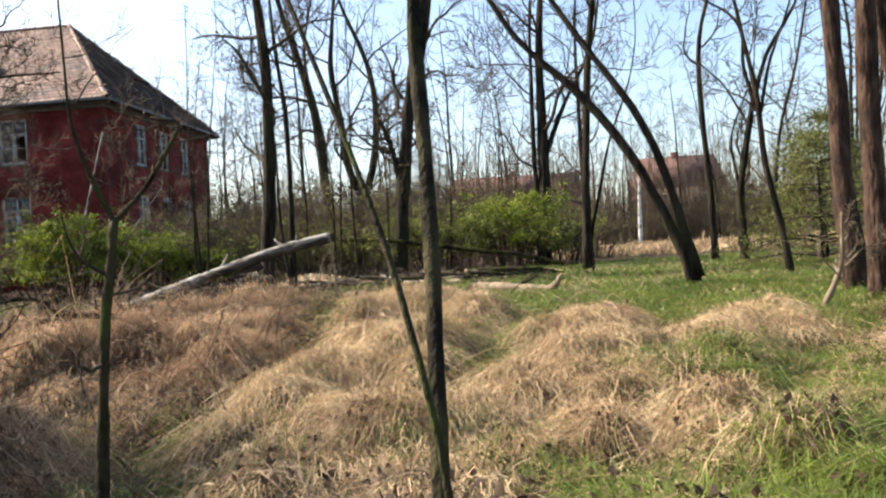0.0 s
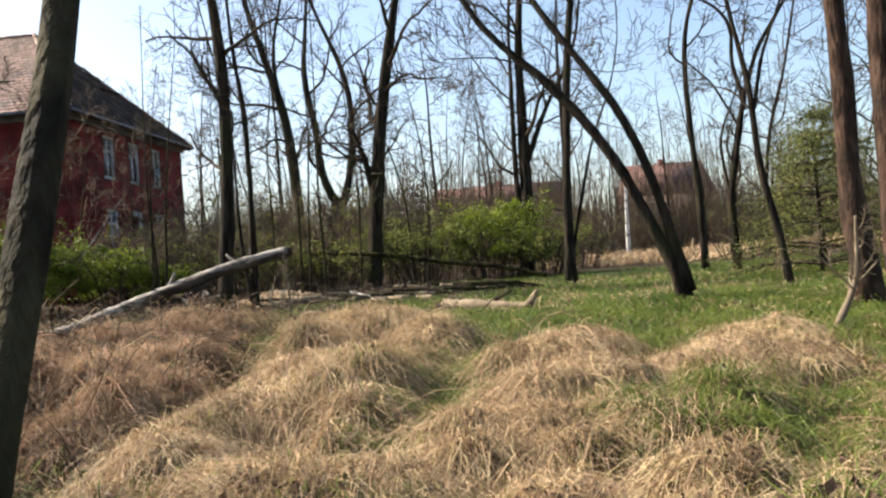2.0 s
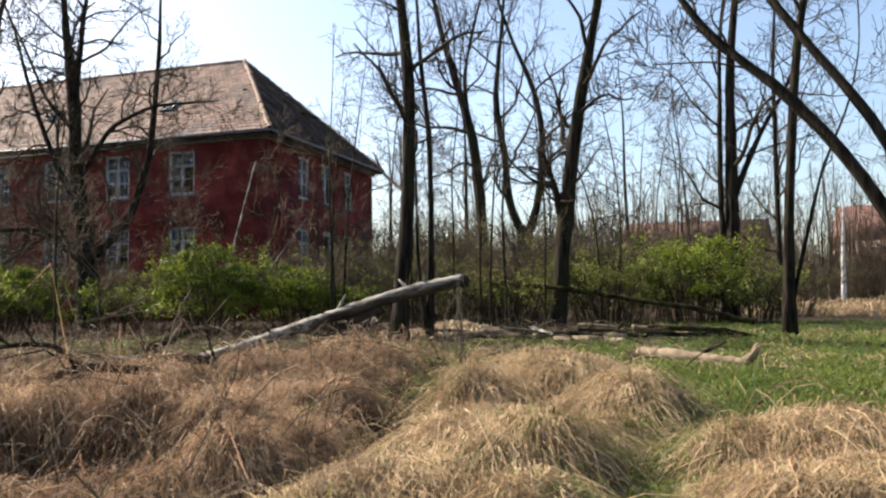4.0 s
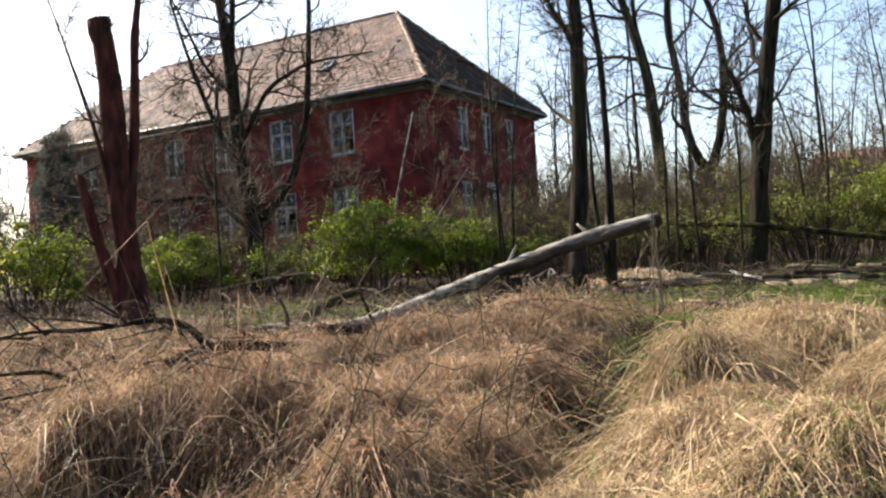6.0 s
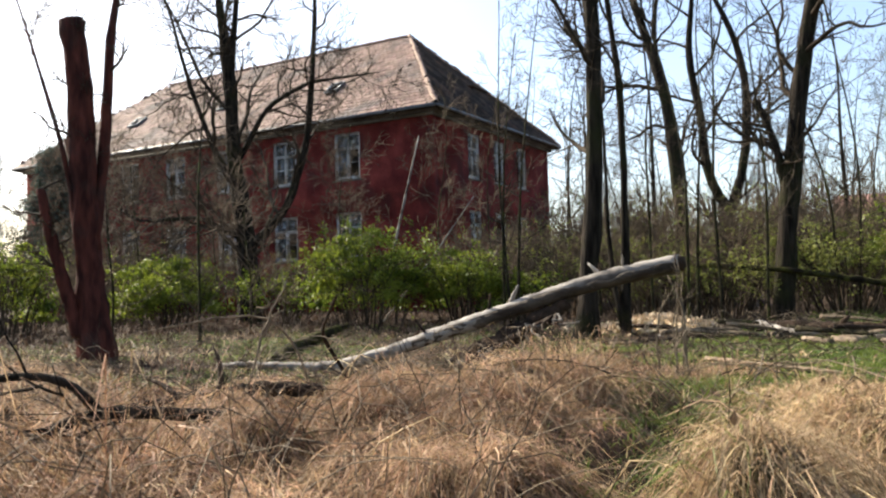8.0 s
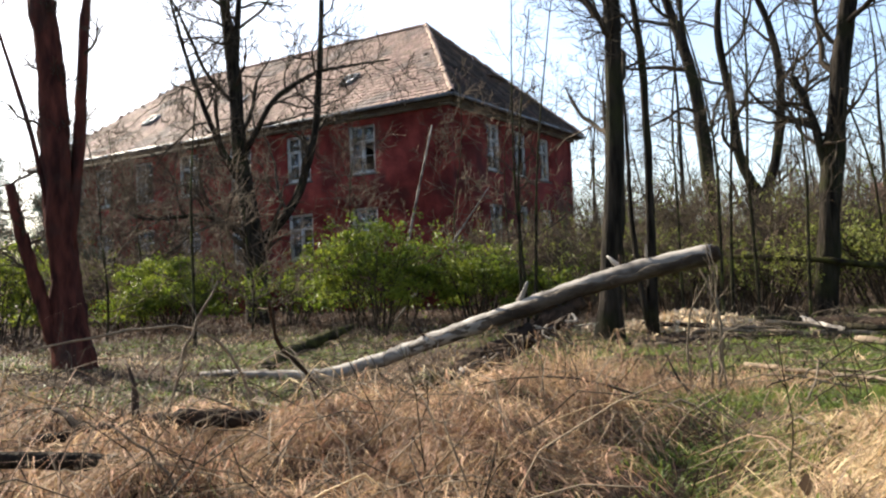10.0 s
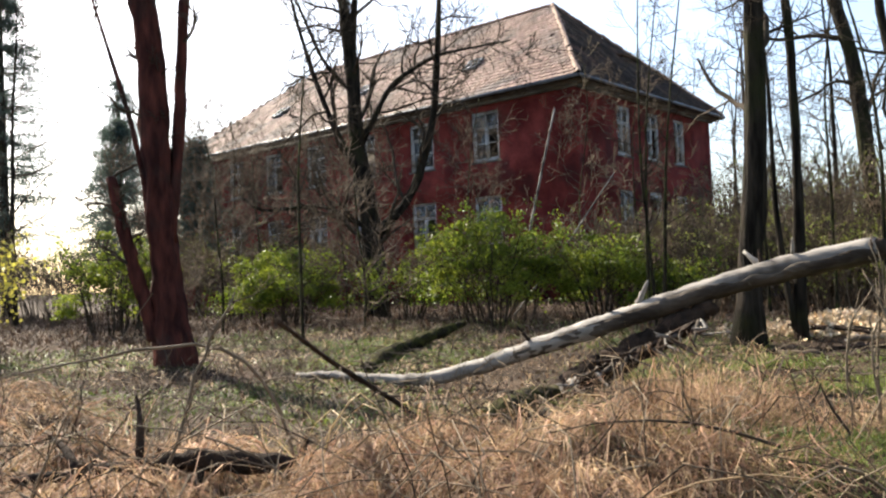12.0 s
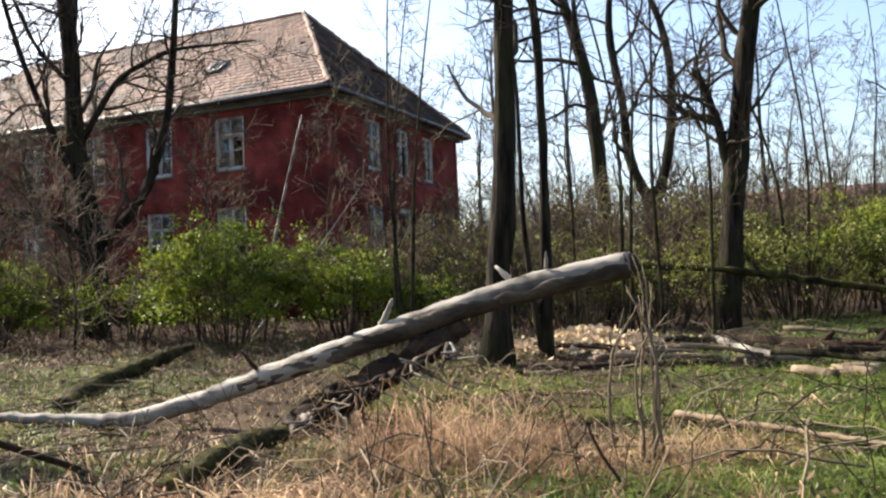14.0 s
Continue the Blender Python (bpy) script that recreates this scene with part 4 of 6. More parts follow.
for n in range(5):
    g = np.random.default_rng(300 + n)
    r = 0.075 + 0.05 * g.random()
    stems = [([(0, 0, -0.2), (g.normal(0, 0.1), 0, 2.5), (g.normal(0, 0.25), 0, 5.5)], (r * 1.3, r, r * 0.85), 13 + 3 * g.random())]
    if n % 2:
        stems.append(([(stems[0][0][1][0], 0, 2.5), (0.5, 0.2, 4.0), (0.8, 0.3, 6.0)], (r * 0.6, r * 0.55, r * 0.45), 11))
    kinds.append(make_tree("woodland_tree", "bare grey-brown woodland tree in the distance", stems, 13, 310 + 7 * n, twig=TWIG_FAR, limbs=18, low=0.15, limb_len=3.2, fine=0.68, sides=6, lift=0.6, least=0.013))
    kinds[-1]["group"] = "trees of the wood"
spots = []
g = np.random.default_rng(55)
while len(spots) < 62:
    x, y = g.uniform(-75, 45), g.uniform(32, 105)
    if HX0 - 4 < x < HX1 + 3 and y < HY1 + 5:
        continue
    if 3.0 + 0.02 * y < x < 24 and 30 < y < 62:
        continue
    if -6 < x < 24 and 74 < y < 96:
        continue
    if -9 < x < 3 and y < 50 and g.random() < 0.85:
        continue
    if x < -20 and y < 50 and g.random() < 0.6:
        continue
    if all(math.hypot(x - a, y - b) > 3.2 for a, b in spots):
        spots.append((x, y))
# the last seven are unseen, added around the camera, partly to cast shade
spots += [(10.5, 24), (12, 30), (13.5, 21), (15, 27), (17, 35), (11, 36), (19, 24), (-26, 14), (-30, 20), (-22, 9), (-34, 8), (6, 66), (9, 72), (13, 68), (17, 74), (21, 69), (25, 66), (28, 73), (32, 62), (30, 52), (27, 44), (3, 70), (-1, 67), (24, 78), (35, 70), (15, 64), (-16, 50.5), (-19.5, 55), (-12, 47.5), (-24, 59), (-30, 62), (-14.5, 58), (-7, 54), (-16, 3), (-13, -4), (-9, -6), (10, 8), (14, 13), (6, -8), (-4, -9)]
for n, (x, y) in enumerate(spots):
    k = 0.75 + 0.5 * g.random()
    o = kinds[n] if n < 5 else copy_thing(kinds[n % 5], Matrix())
    o.matrix_basis = pose(x, y, ground_z(x, y), 0, 0, 360 * g.random()) @ Matrix.Diagonal((k, k, k, 1))


# ---- shrubs ----
def make_bush(name, label, x, y, wide, tall, count, leaf, size, seed, stems=26, twig=TWIG, category="bush", least=0.004, tiers=0):
    t = thing(name, label, category)
    g = np.random.default_rng(seed)
    z = ground_z(x, y)
    a = g.random(stems) * 2 * np.pi
    rr = wide * 0.25 * np.sqrt(g.random(stems))
    base = np.stack([x + rr * np.cos(a), y + rr * np.sin(a), np.full(stems, z - 0.1)], 1)
    tip = base + np.stack([np.cos(a) * wide * 0.42 * g.random(stems) ** 0.6, np.sin(a) * wide * 0.42 * g.random(stems) ** 0.6, tall * (0.55 + 0.4 * g.random(stems))], 1)
    K = 6
    u = np.linspace(0, 1, K)[None, :, None]
    P = base[:, None] * (1 - u) + tip[:, None] * u
    P[:, :, 2] += np.sin(u[..., 0] * np.pi) * 0.12 * tall
    P[:, 1:] += g.normal(0, 0.03, (stems, K - 1, 3))
    R = np.linspace(0.018, 0.006, K)[None] * (0.7 + 0.6 * g.random((stems, 1)))
    P1, R1 = sprout(P, R, 7, 0.2, 1, wide * 0.32, 0.85, 0.25, seed + 1, K=4)
    P2, R2 = sprout(P1, R1, 4, 0.15, 1, wide * 0.15, 0.8, 0.2, seed + 2, K=3)
    tagged(piece("brushwood", join(tubes(P, R, 4), tubes(P1, np.maximum(R1, least), 3), tubes(P2, np.maximum(R2, least * 0.75), 3)), twig, t), kind="stuff")
    if count:
        lit = np.flatnonzero(g.random(len(P2)) < 0.55)
        i = lit[g.integers(0, len(lit), count // 8)]
        c_ = P2[i, g.integers(1, 3, len(i))]
        c_ = (c_[:, None] + g.normal(0, size * 1.1, (len(i), 8, 3))).reshape(-1, 3)
        keep = c_[:, 2] > z + 0.25 * tall * g.random(len(c_))
        c_ = c_[keep]
        if tiers:
            az, el, out = g.random(tiers) * 2 * np.pi, g.random(tiers) ** 0.7, 0.6 + 0.5 * g.random(tiers)
            mid = np.stack([x + np.cos(az) * np.sqrt(1 - (0.97 * el) ** 2) * out * wide * 0.48, y + np.sin(az) * np.sqrt(1 - (0.97 * el) ** 2) * out * wide * 0.48, z + tall * (0.22 + 0.72 * el * out)], 1)
            many = count // tiers
            spray = mid[:, None] + g.normal(0, 1, (tiers, many, 3)) * (wide * np.array([0.07, 0.07, 0.028]) * (0.4 + 1.1 * g.random((tiers, 1, 1)) ** 2))
            spray[..., 2] -= 0.35 * np.hypot(spray[..., 0] - mid[:, None, 0], spray[..., 1] - mid[:, None, 1])
            c_ = np.concatenate([c_[::3], spray.reshape(-1, 3)])
        tagged(piece("foliage", leaves_at(c_, size, seed + 4, slim=0.4), leaf, t), kind="stuff")
    return t


GREEN_LABEL = "bright green leafy spring bush growing before the house"
make_bush("bush", GREEN_LABEL, -12.0, 22.4, 2.9, 2.5, 13300, LEAF, 0.058, 401, tiers=46)
make_bush("bush", GREEN_LABEL, -10.3, 24.0, 2.3, 1.9, 9100, LEAF, 0.058, 402, tiers=36)
make_bush("bush", GREEN_LABEL, -8.9, 24.8, 1.5, 1.3, 4375, LEAF, 0.058, 403, tiers=20)
make_bush("bush", GREEN_LABEL, -17.8, 21.5, 2.9, 2.0, 10850, LEAF, 0.058, 404, tiers=40)
make_bush("bush", GREEN_LABEL, -15.6, 23.4, 2.2, 1.7, 2800, LEAF, 0.058, 405)
make_bush("bush", GREEN_LABEL, -18.6, 17.5, 2.2, 2.3, 7875, LEAF, 0.058, 406, tiers=24)
make_bush("bush", "loose bush with yellow-green spring blossom", -15.2, 12.9, 2.4, 2.1, 2600, LEAF_YELLOW, 0.065, 407)
make_bush("bush", "airy yellow-green budding bush at the lawn's far edge", 0.2, 29.6, 3.6, 2.7, 13000, LEAF, 0.07, 408, stems=44, tiers=60)
make_bush("bush", "twiggy bush with sparse fresh buds", -2.2, 28.2, 3.4, 2.1, 6500, BUD, 0.055, 409, stems=40)
make_bush("bush", "twiggy bush with sparse fresh buds", 1.9, 28.5, 2.6, 1.7, 3600, BUD, 0.055, 410, stems=30)
make_bush("bush", "twiggy bush with sparse fresh buds", -4.6, 26.5, 3.0, 1.8, 4200, BUD, 0.05, 411, stems=34)
make_bush("bush", "twiggy bush with sparse fresh buds", -6.8, 26.8, 3.0, 1.9, 2400, BUD, 0.05, 412, stems=34)
for n, (x, y, w, h_) in enumerate(((-9.2, 28.5, 3.4, 2.6), (-6, 32, 4, 2.8), (-2.5, 34, 4, 2.8), (-10.5, 31.5, 4, 3.2), (-12.5, 29, 3, 2.4), (3.5, 36, 3.2, 2.0), (-13, 33, 3, 3.0), (-24.5, 27.5, 4, 2.6), (-21.5, 20, 3.2, 2.4), (-23, 24, 3.4, 2.8), (-14.5, 26, 3, 2.2), (-28, 25, 4, 3), (-25, 16, 3.5, 2.6), (-14, 38, 4, 3.4), (-9, 38, 5, 3.4), (-4, 41, 5, 3.2), (0, 44, 4, 2.6), (-13, 45, 5, 4.0), (-20.5, 30.5, 3.0, 2.4), (-26.5, 31, 3.5, 2.6), (12, 27, 4, 2.4), (9.5, 33, 4, 2.2), (-30, 18, 4, 3), (-34, 22.5, 4, 3.2), (-27.5, 13.5, 3.6, 2.6), (-38, 25, 4.5, 3.2), (-24, 11, 3.4, 2.4), (-33, 15.5, 4, 3), (8, 64, 6, 3), (13, 66, 6, 3.4), (18, 63, 6, 3), (23, 66, 6, 3.4), (-11.5, 27, 3.4, 2.8), (-8, 29.8, 4, 3.8), (-5, 28.6, 3.6, 3.4), (-4, 30.8, 4, 3.8), (-1.2, 31.5, 3.6, 3.0), (-7.5, 33.5, 4.5, 4.4), (-10, 34.5, 4.5, 4.4), (-3.2, 36.5, 5, 4.2), (-12.5, 36, 4.5, 4.6), (-0.4, 38, 4.5, 3.4), (-6.0, 26.2, 2.6, 2.0), (-8.6, 26.3, 2.6, 2.2), (2.8, 40, 4, 3), (-3, 48, 6, 4), (-9, 50, 6, 4.5), (3, 52, 5, 3.4), (-15, 53, 6, 5))):
    make_bush("thicket_bush", "tangled bare grey-brown thicket bush", x, y, w, h_, 900, BUD, 0.05, 430 + n, stems=34, twig=TWIG_FAR if n % 2 else TWIG_SUNLIT, category="bush", least=0.0085)


# unseen bushes, added left of the path to shade the near ground
for n, (x, y) in enumerate(((-3.4, 4.9), (-3.2, 3.7), (-3.9, 2.6))):
    make_bush("thicket_bush", "dense bare thicket bush beside the path, added unseen for shade", x, y, 1.8, 1.7, 500, BUD, 0.04, 480 + n, stems=40, category="bush")


# taller unseen bushes, added to carry the shade further across the foreground
for n, (x, y) in enumerate(((-5.4, 5.3), (-6.3, 4.3), (-5.2, 3.6))):
    make_bush("thicket_bush", "tall dense bare thicket bush beside the path, added unseen for shade", x, y, 2.6, 3.9, 1200, BUD, 0.05, 490 + n, stems=60, category="bush", least=0.008)


# ---- conifers ----
def make_conifer(label, x, y, tall, wide, seed, mat=NEEDLE_HAZED, bare=0.2, whorls=22, per=6, per_tuft=4, leaf=0.15):
    t = thing("conifer", label, "conifer")
    g = np.random.default_rng(seed)
    z = ground_z(x, y)
    c_, r_ = bend([(x, y, z - 0.3), (x + g.normal(0, 0.1), y, z + tall * 0.5), (x, y, z + tall)], (0.017 * tall, 0.011 * tall, 0.01), 20)
    piece("trunk", tubes(c_[None], r_[None], 8, True), BARK, t, smooth=True)
    P = []
    for w in range(whorls):
        f = bare + (1 - bare) * (w + g.random()) / whorls
        L = wide * (1 - f) ** 0.75 * (0.8 + 0.4 * g.random()) + 0.1
        for a in g.random(per) * 2 * np.pi:
            l = L * (0.6 + 0.5 * g.random())
            u = np.linspace(0, 1, 7)
            P.append(np.stack([x + np.cos(a) * l * u, y + np.sin(a) * l * u, z + tall * f + l * (0.12 * np.sin(u * 3) - 0.22 * u + 0.16 * u * u)], 1))
    P = np.array(P)
    R = np.linspace(0.02, 0.006, 7)[None].repeat(len(P), 0)
    P1, R1 = sprout(P, R, 7, 0.2, 1, wide * 0.3, 0.85, -0.1, seed + 1, K=4)
    tagged(piece("branch_mass", join(tubes(P, R, 4), tubes(P1, np.maximum(R1, 0.005), 3)), TWIG, t), kind="stuff")
    both = np.concatenate([P1.reshape(-1, 3), P[:, 2:].reshape(-1, 3)])
    C = (both[:, None] + g.normal(0, 0.09, (len(both), per_tuft, 3))).reshape(-1, 3)
    tagged(piece("needles", leaves_at(C, leaf, seed + 3, 0.2, 0.13), mat, t), kind="stuff")
    return t


DARK = "tall dark conifer with haze-tinted blue-green needles against the bright sky"
make_conifer(DARK, -40.5, 23.9, 16.0, 4.4, 501, per=9, whorls=24)
make_conifer(DARK, -42.5, 30.5, 12, 3.0, 502)
make_conifer(DARK, -38, 28.0, 9, 2.6, 503)
make_conifer(DARK, -30.5, 27.2, 6.8, 2.2, 504, per=7)
make_conifer("dark conifer top rising behind the roof", -36, 52, 16.5, 2.6, 505)
make_conifer("green young pine bush beside the lawn", 6.6, 17.6, 2.6, 2.1, 506, mat=NEEDLE_FRESH, bare=0.02, whorls=12, per=6, per_tuft=3, leaf=0.07)
make_conifer("green young pine bush beside the lawn", 7.7, 20.5, 3.6, 2.6, 507, mat=NEEDLE_FRESH, bare=0.02, whorls=14, per=6, per_tuft=3, leaf=0.075)


# ---- fallen wood ----
fallen = thing("fallen_log", "long bleached fallen trunk propped off the ground", "log")
piece("trunk", log_geo([(-3.08, 16.05, 1.43), (-3.53, 16.0, 1.36), (-4.34, 15.92, 1.18), (-5.09, 15.84, 0.95), (-6.03, 15.75, 0.66), (-7.08, 15.64, 0.33), (-7.8, 15.56, 0.15), (-8.5, 15.49, 0.14), (-9.34, 15.41, 0.16), (-9.9, 15.35, 0.14)], (0.102, 0.104, 0.102, 0.10, 0.09, 0.078, 0.068, 0.058, 0.045, 0.028), 72, 16, 0.085, 1, 0.006), BARE_WOOD, fallen, smooth=True)


def bark_shell(pts, rad, k, a0, a1, seed, sides=9):
    """A ragged half-shell of bark clinging to a trunk between two angles."""
    c_, r_ = bend(pts, rad, k)
    g = np.random.default_rng(seed)
    T = np.gradient(c_, axis=0)
    T /= np.linalg.norm(T, axis=1, keepdims=True)
    side = np.cross(T, (0, 0, 1.0))
    side /= np.linalg.norm(side, axis=1, keepdims=True)
    upv = np.cross(side, T)
    w0 = a0 + np.cumsum(g.normal(0, 0.16, k)).clip(-0.5, 0.5)
    w1 = a1 + np.cumsum(g.normal(0, 0.16, k)).clip(-0.5, 0.5)
    V = []
    for lift in (1.1, 1.0):
        for i in range(k):
            a = np.linspace(w0[i], w1[i], sides)[:, None]
            V.append(c_[i] + (side[i] * np.cos(a) + upv[i] * np.sin(a)) * r_[i] * (lift + 0.05 * g.normal(0, 1, (sides, 1))))
    n = k * sides
    F = [(o + i * sides + j, o + i * sides + j + 1, o + (i + 1) * sides + j + 1, o + (i + 1) * sides + j) for o in (0, n) for i in range(k - 1) for j in range(sides - 1)]
    F += [(i * sides + j, (i + 1) * sides + j, n + (i + 1) * sides + j, n + i * sides + j) for i in range(k - 1) for j in (0, sides - 1)]
    return np.concatenate(V), [np.array(F)]


piece("bark", bark_shell([(-3.1, 16.05, 1.425), (-3.53, 16.0, 1.36), (-4.34, 15.92, 1.18), (-5.09, 15.84, 0.95), (-6.03, 15.75, 0.66), (-6.6, 15.69, 0.48)], (0.104, 0.107, 0.106, 0.103, 0.092, 0.083), 44, 3.3, 6.3, 5), LOG_BARK, fallen, "dark flaking bark on the trunk's underside")
for n, (p, d, r) in enumerate((((-4.0, 15.94, 1.3), (-0.2, 0.05, 0.16), 0.05), ((-4.02, 15.93, 1.3), (-0.02, 0.0, 0.17), 0.035), ((-5.2, 15.82, 1.0), (0.12, -0.02, 0.22), 0.05), ((-5.5, 15.78, 0.9), (0.06, -0.05, 0.2), 0.035), ((-3.75, 15.95, 1.42), (0.02, -0.05, 0.14), 0.03), ((-6.4, 15.68, 0.6), (-0.1, -0.12, 0.2), 0.03))):
    p, d = np.array(p), np.array(d)
    piece("branch_stub", log_geo([p, p + d * 0.5, p + d], (r * 0.75, r * 0.5, r * 0.2), 6, 7, 0.25, 20 + n), ROTTEN if n % 2 else BARE_WOOD, fallen)
piece("broken_end", log_geo([(-3.12, 16.045, 1.42), (-3.07, 16.05, 1.43), (-3.02, 16.05, 1.44)], (0.096, 0.085, 0.06), 8, 14, 0.12, 27), ROTTEN, fallen, "dark rotten broken end")
rot = thing("rotten_log", "dark crumbling rotten log propping the fallen trunk", "log")
piece("trunk", log_geo([(-4.45, 15.9, 0.98), (-4.87, 15.8, 0.72), (-5.44, 15.7, 0.42), (-5.95, 15.6, 0.12), (-6.1, 15.55, 0.0)], (0.08, 0.13, 0.18, 0.2, 0.19), 40, 18, 0.13, 2, 0.015), ROTTEN, rot)
for n in range(46):
    g = np.random.default_rng(600 + n)
    f = g.random()
    p = np.array((-4.5, 15.72, 0.85)) * (1 - f) + np.array((-5.9, 15.4, 0.2)) * f
    piece("splinter", log_geo([p, p + (g.normal(0, 0.1), -0.12, -0.12 * g.random()), p + (g.normal(0, 0.25), -0.25, -0.3 * g.random())], (0.026, 0.017, 0.004), 7, 5, 0.3, n), (LOG_BARK, ROTTEN, ROTTEN, BARE_WOOD)[n % 4], rot)


def lying(name, label, pts, rad, mat, seed, lift=0.6, sides=9, k=22, stubs=0, lump=0.14):
    """A log or stick that lies on the ground along plan points."""
    t = thing(name, label, "log" if max(rad) > 0.045 else "stick")
    p3 = [(x, y, ground_z(x, y) + r * lift) for (x, y), r in zip(pts, rad)]
    piece("trunk" if max(rad) > 0.045 else "stem", log_geo(p3, rad, k, sides, lump, seed, 0.006), mat, t, smooth=True)
    g = np.random.default_rng(seed)
    for s in range(stubs):
        f = (s + 0.5 + 0.6 * (g.random() - 0.5)) / stubs * (len(p3) - 1)
        i = min(int(f), len(p3) - 2)
        q = np.array(p3[i]) * (1 - (f - i)) + np.array(p3[i + 1]) * (f - i)
        d = np.array((g.normal(0, 0.12), g.normal(0, 0.12), 0.12 + 0.15 * g.random()))
        piece("branch_stub", log_geo([q, q + d * 0.5, q + d], (rad[i] * 0.5, rad[i] * 0.4, rad[i] * 0.15), 6, 6, 0.15, seed + s), mat, t)
    return t


lying("mossy_log", "dark rotting log overgrown with yellow-green moss", [(-5.5, 14.7), (-5.3, 14.0), (-4.98, 13.1), (-4.88, 12.6)], (0.08, 0.095, 0.09, 0.07), MOSS, 31, lift=1.2, lump=0.24)
lying("rotten_log", "dark crooked rotten log lying in dead bracken", [(-4.9, 12.68), (-4.8, 12.2), (-4.78, 11.75), (-4.88, 11.3), (-5.06, 10.95), (-5.25, 10.6), (-5.45, 10.4)], (0.085, 0.085, 0.08, 0.07, 0.06, 0.05, 0.03), ROTTEN, 33, lift=1.1, stubs=3, lump=0.2)
mossy = thing("mossy_log", "thick mossy log lying propped in the clearing", "log")
piece("trunk", log_geo([(-9.5, 16.2, 0.12), (-9.9, 16.9, 0.2), (-10.4, 18.0, 0.28), (-10.8, 19.4, 0.42), (-10.95, 20.1, 0.5)], (0.11, 0.14, 0.15, 0.12, 0.07), 34, 12, 0.14, 32, 0.012), MOSS, mossy, smooth=True)
piece("branch_stub", log_geo([(-10.6, 18.6, 0.34), (-10.9, 18.5, 0.1), (-11.0, 18.45, -0.05)], (0.06, 0.05, 0.04), 8, 7, 0.15, 52), ROTTEN, mossy)
t = thing("lawn_log", "tan debarked log with broken branch prongs on lawn", "log")
_z = ground_z(0.4, 13.9)
piece("trunk", log_geo([(-0.2, 14.36, _z + 0.08), (0.1, 14.15, _z + 0.08), (0.45, 13.92, _z + 0.07), (0.8, 13.68, _z + 0.05), (1.12, 13.45, _z + 0.05)], (0.08, 0.085, 0.08, 0.055, 0.05), 30, 11, 0.12, 34, 0.008), LOG_TAN, t, smooth=True)
piece("branch_stub", log_geo([(0.5, 13.9, _z + 0.1), (0.66, 13.88, _z + 0.17), (0.86, 13.86, _z + 0.27)], (0.03, 0.024, 0.016), 10, 7, 0.15, 342), ROTTEN, t, "dark broken branch prong")
piece("branch_stub", log_geo([(1.05, 13.5, _z + 0.05), (1.16, 13.44, _z + 0.14), (1.2, 13.42, _z + 0.27)], (0.045, 0.04, 0.026), 10, 8, 0.2, 343), LOG_TAN, t)
piece("broken_end", log_geo([(-0.34, 14.45, _z + 0.08), (-0.26, 14.4, _z + 0.085), (-0.18, 14.35, _z + 0.08)], (0.05, 0.075, 0.083), 8, 10, 0.2, 344), ROTTEN, t, "dark rotten log end")
lying("stick", "thin pale stick lying on green lawn", [(1.25, 13.4), (1.5, 13.05), (1.75, 12.75)], (0.025, 0.02, 0.012), LOG_TAN, 35)
lying("stick", "pale stick lying on short grass", [(-2.72, 15.55), (-2.35, 15.35), (-1.95, 15.15), (-1.3, 14.8)], (0.026, 0.024, 0.021, 0.016), LOG_TAN, 36, lift=4.0, stubs=1)
lying("stick", "pale stick lying on short grass", [(-1.9, 14.8), (-1.4, 15.1), (-0.9, 15.2)], (0.022, 0.02, 0.015), LOG_TAN, 37)
lying("dark_log", "dark fallen log among wood chips", [(-3.6, 21.2), (-2.4, 20.8), (-1.5, 20.3), (-0.3, 20.6)], (0.09, 0.12, 0.11, 0.07), ROTTEN, 38, stubs=3)
lying("stick", "bleached crooked stick propped on a dark log", [(-3.0, 20.9), (-2.75, 20.3), (-2.4, 19.6), (-2.1, 19.4)], (0.05, 0.05, 0.04, 0.03), BARE_WOOD, 39, lift=2.5)
lying("stick", "small pale stick lying on the lawn", [(2.6, 13.5), (3.0, 13.4)], (0.03, 0.025), LOG_TAN, 40)
g = np.random.default_rng(71)
for n in range(46):
    x, y, a, l = g.uniform(-4.8, 1.2), g.uniform(18.2, 22.6), g.uniform(-0.6, 0.6), g.uniform(0.5, 1.4)
    lying("branch_piece", "broken branch lying in the brushwood pile", [(x - l * math.cos(a) / 2, y - l * math.sin(a) / 2), (x, y), (x + l * math.cos(a) / 2, y + l * math.sin(a) / 2)], (0.04, 0.035, 0.02), (ROTTEN, LOG_TAN, BARK_YOUNG)[n % 3], 700 + n, lift=0.5 + 5 * g.random(), k=9, sides=6)
for n in range(6):
    x, y, a = g.uniform(-2.4, -0.6), g.uniform(17.6, 20.0), g.uniform(-1.2, 1.2)
    lying("cut_log", "short cut log piece with pale sawn end", [(x - 0.22 * math.cos(a), y - 0.22 * math.sin(a)), (x, y), (x + 0.22 * math.cos(a), y + 0.22 * math.sin(a))], (0.055, 0.06, 0.055), LOG_TAN, 760 + n, lift=0.8, k=7, sides=9, lump=0.06)
# long horizontal fallen trunk at the thicket's edge
t = thing("fallen_tree", "long mossy fallen trunk lying through the thicket", "log")
piece("trunk", log_geo([(-5.0, 25.4, 1.55), (-3.2, 25.5, 1.4), (-1.3, 26.0, 1.05), (0.3, 26.1, 0.8), (1.8, 26.2, 0.4)], (0.06, 0.07, 0.08, 0.085, 0.09), 30, 10, 0.12, 41, 0.015), MOSS, t, smooth=True)
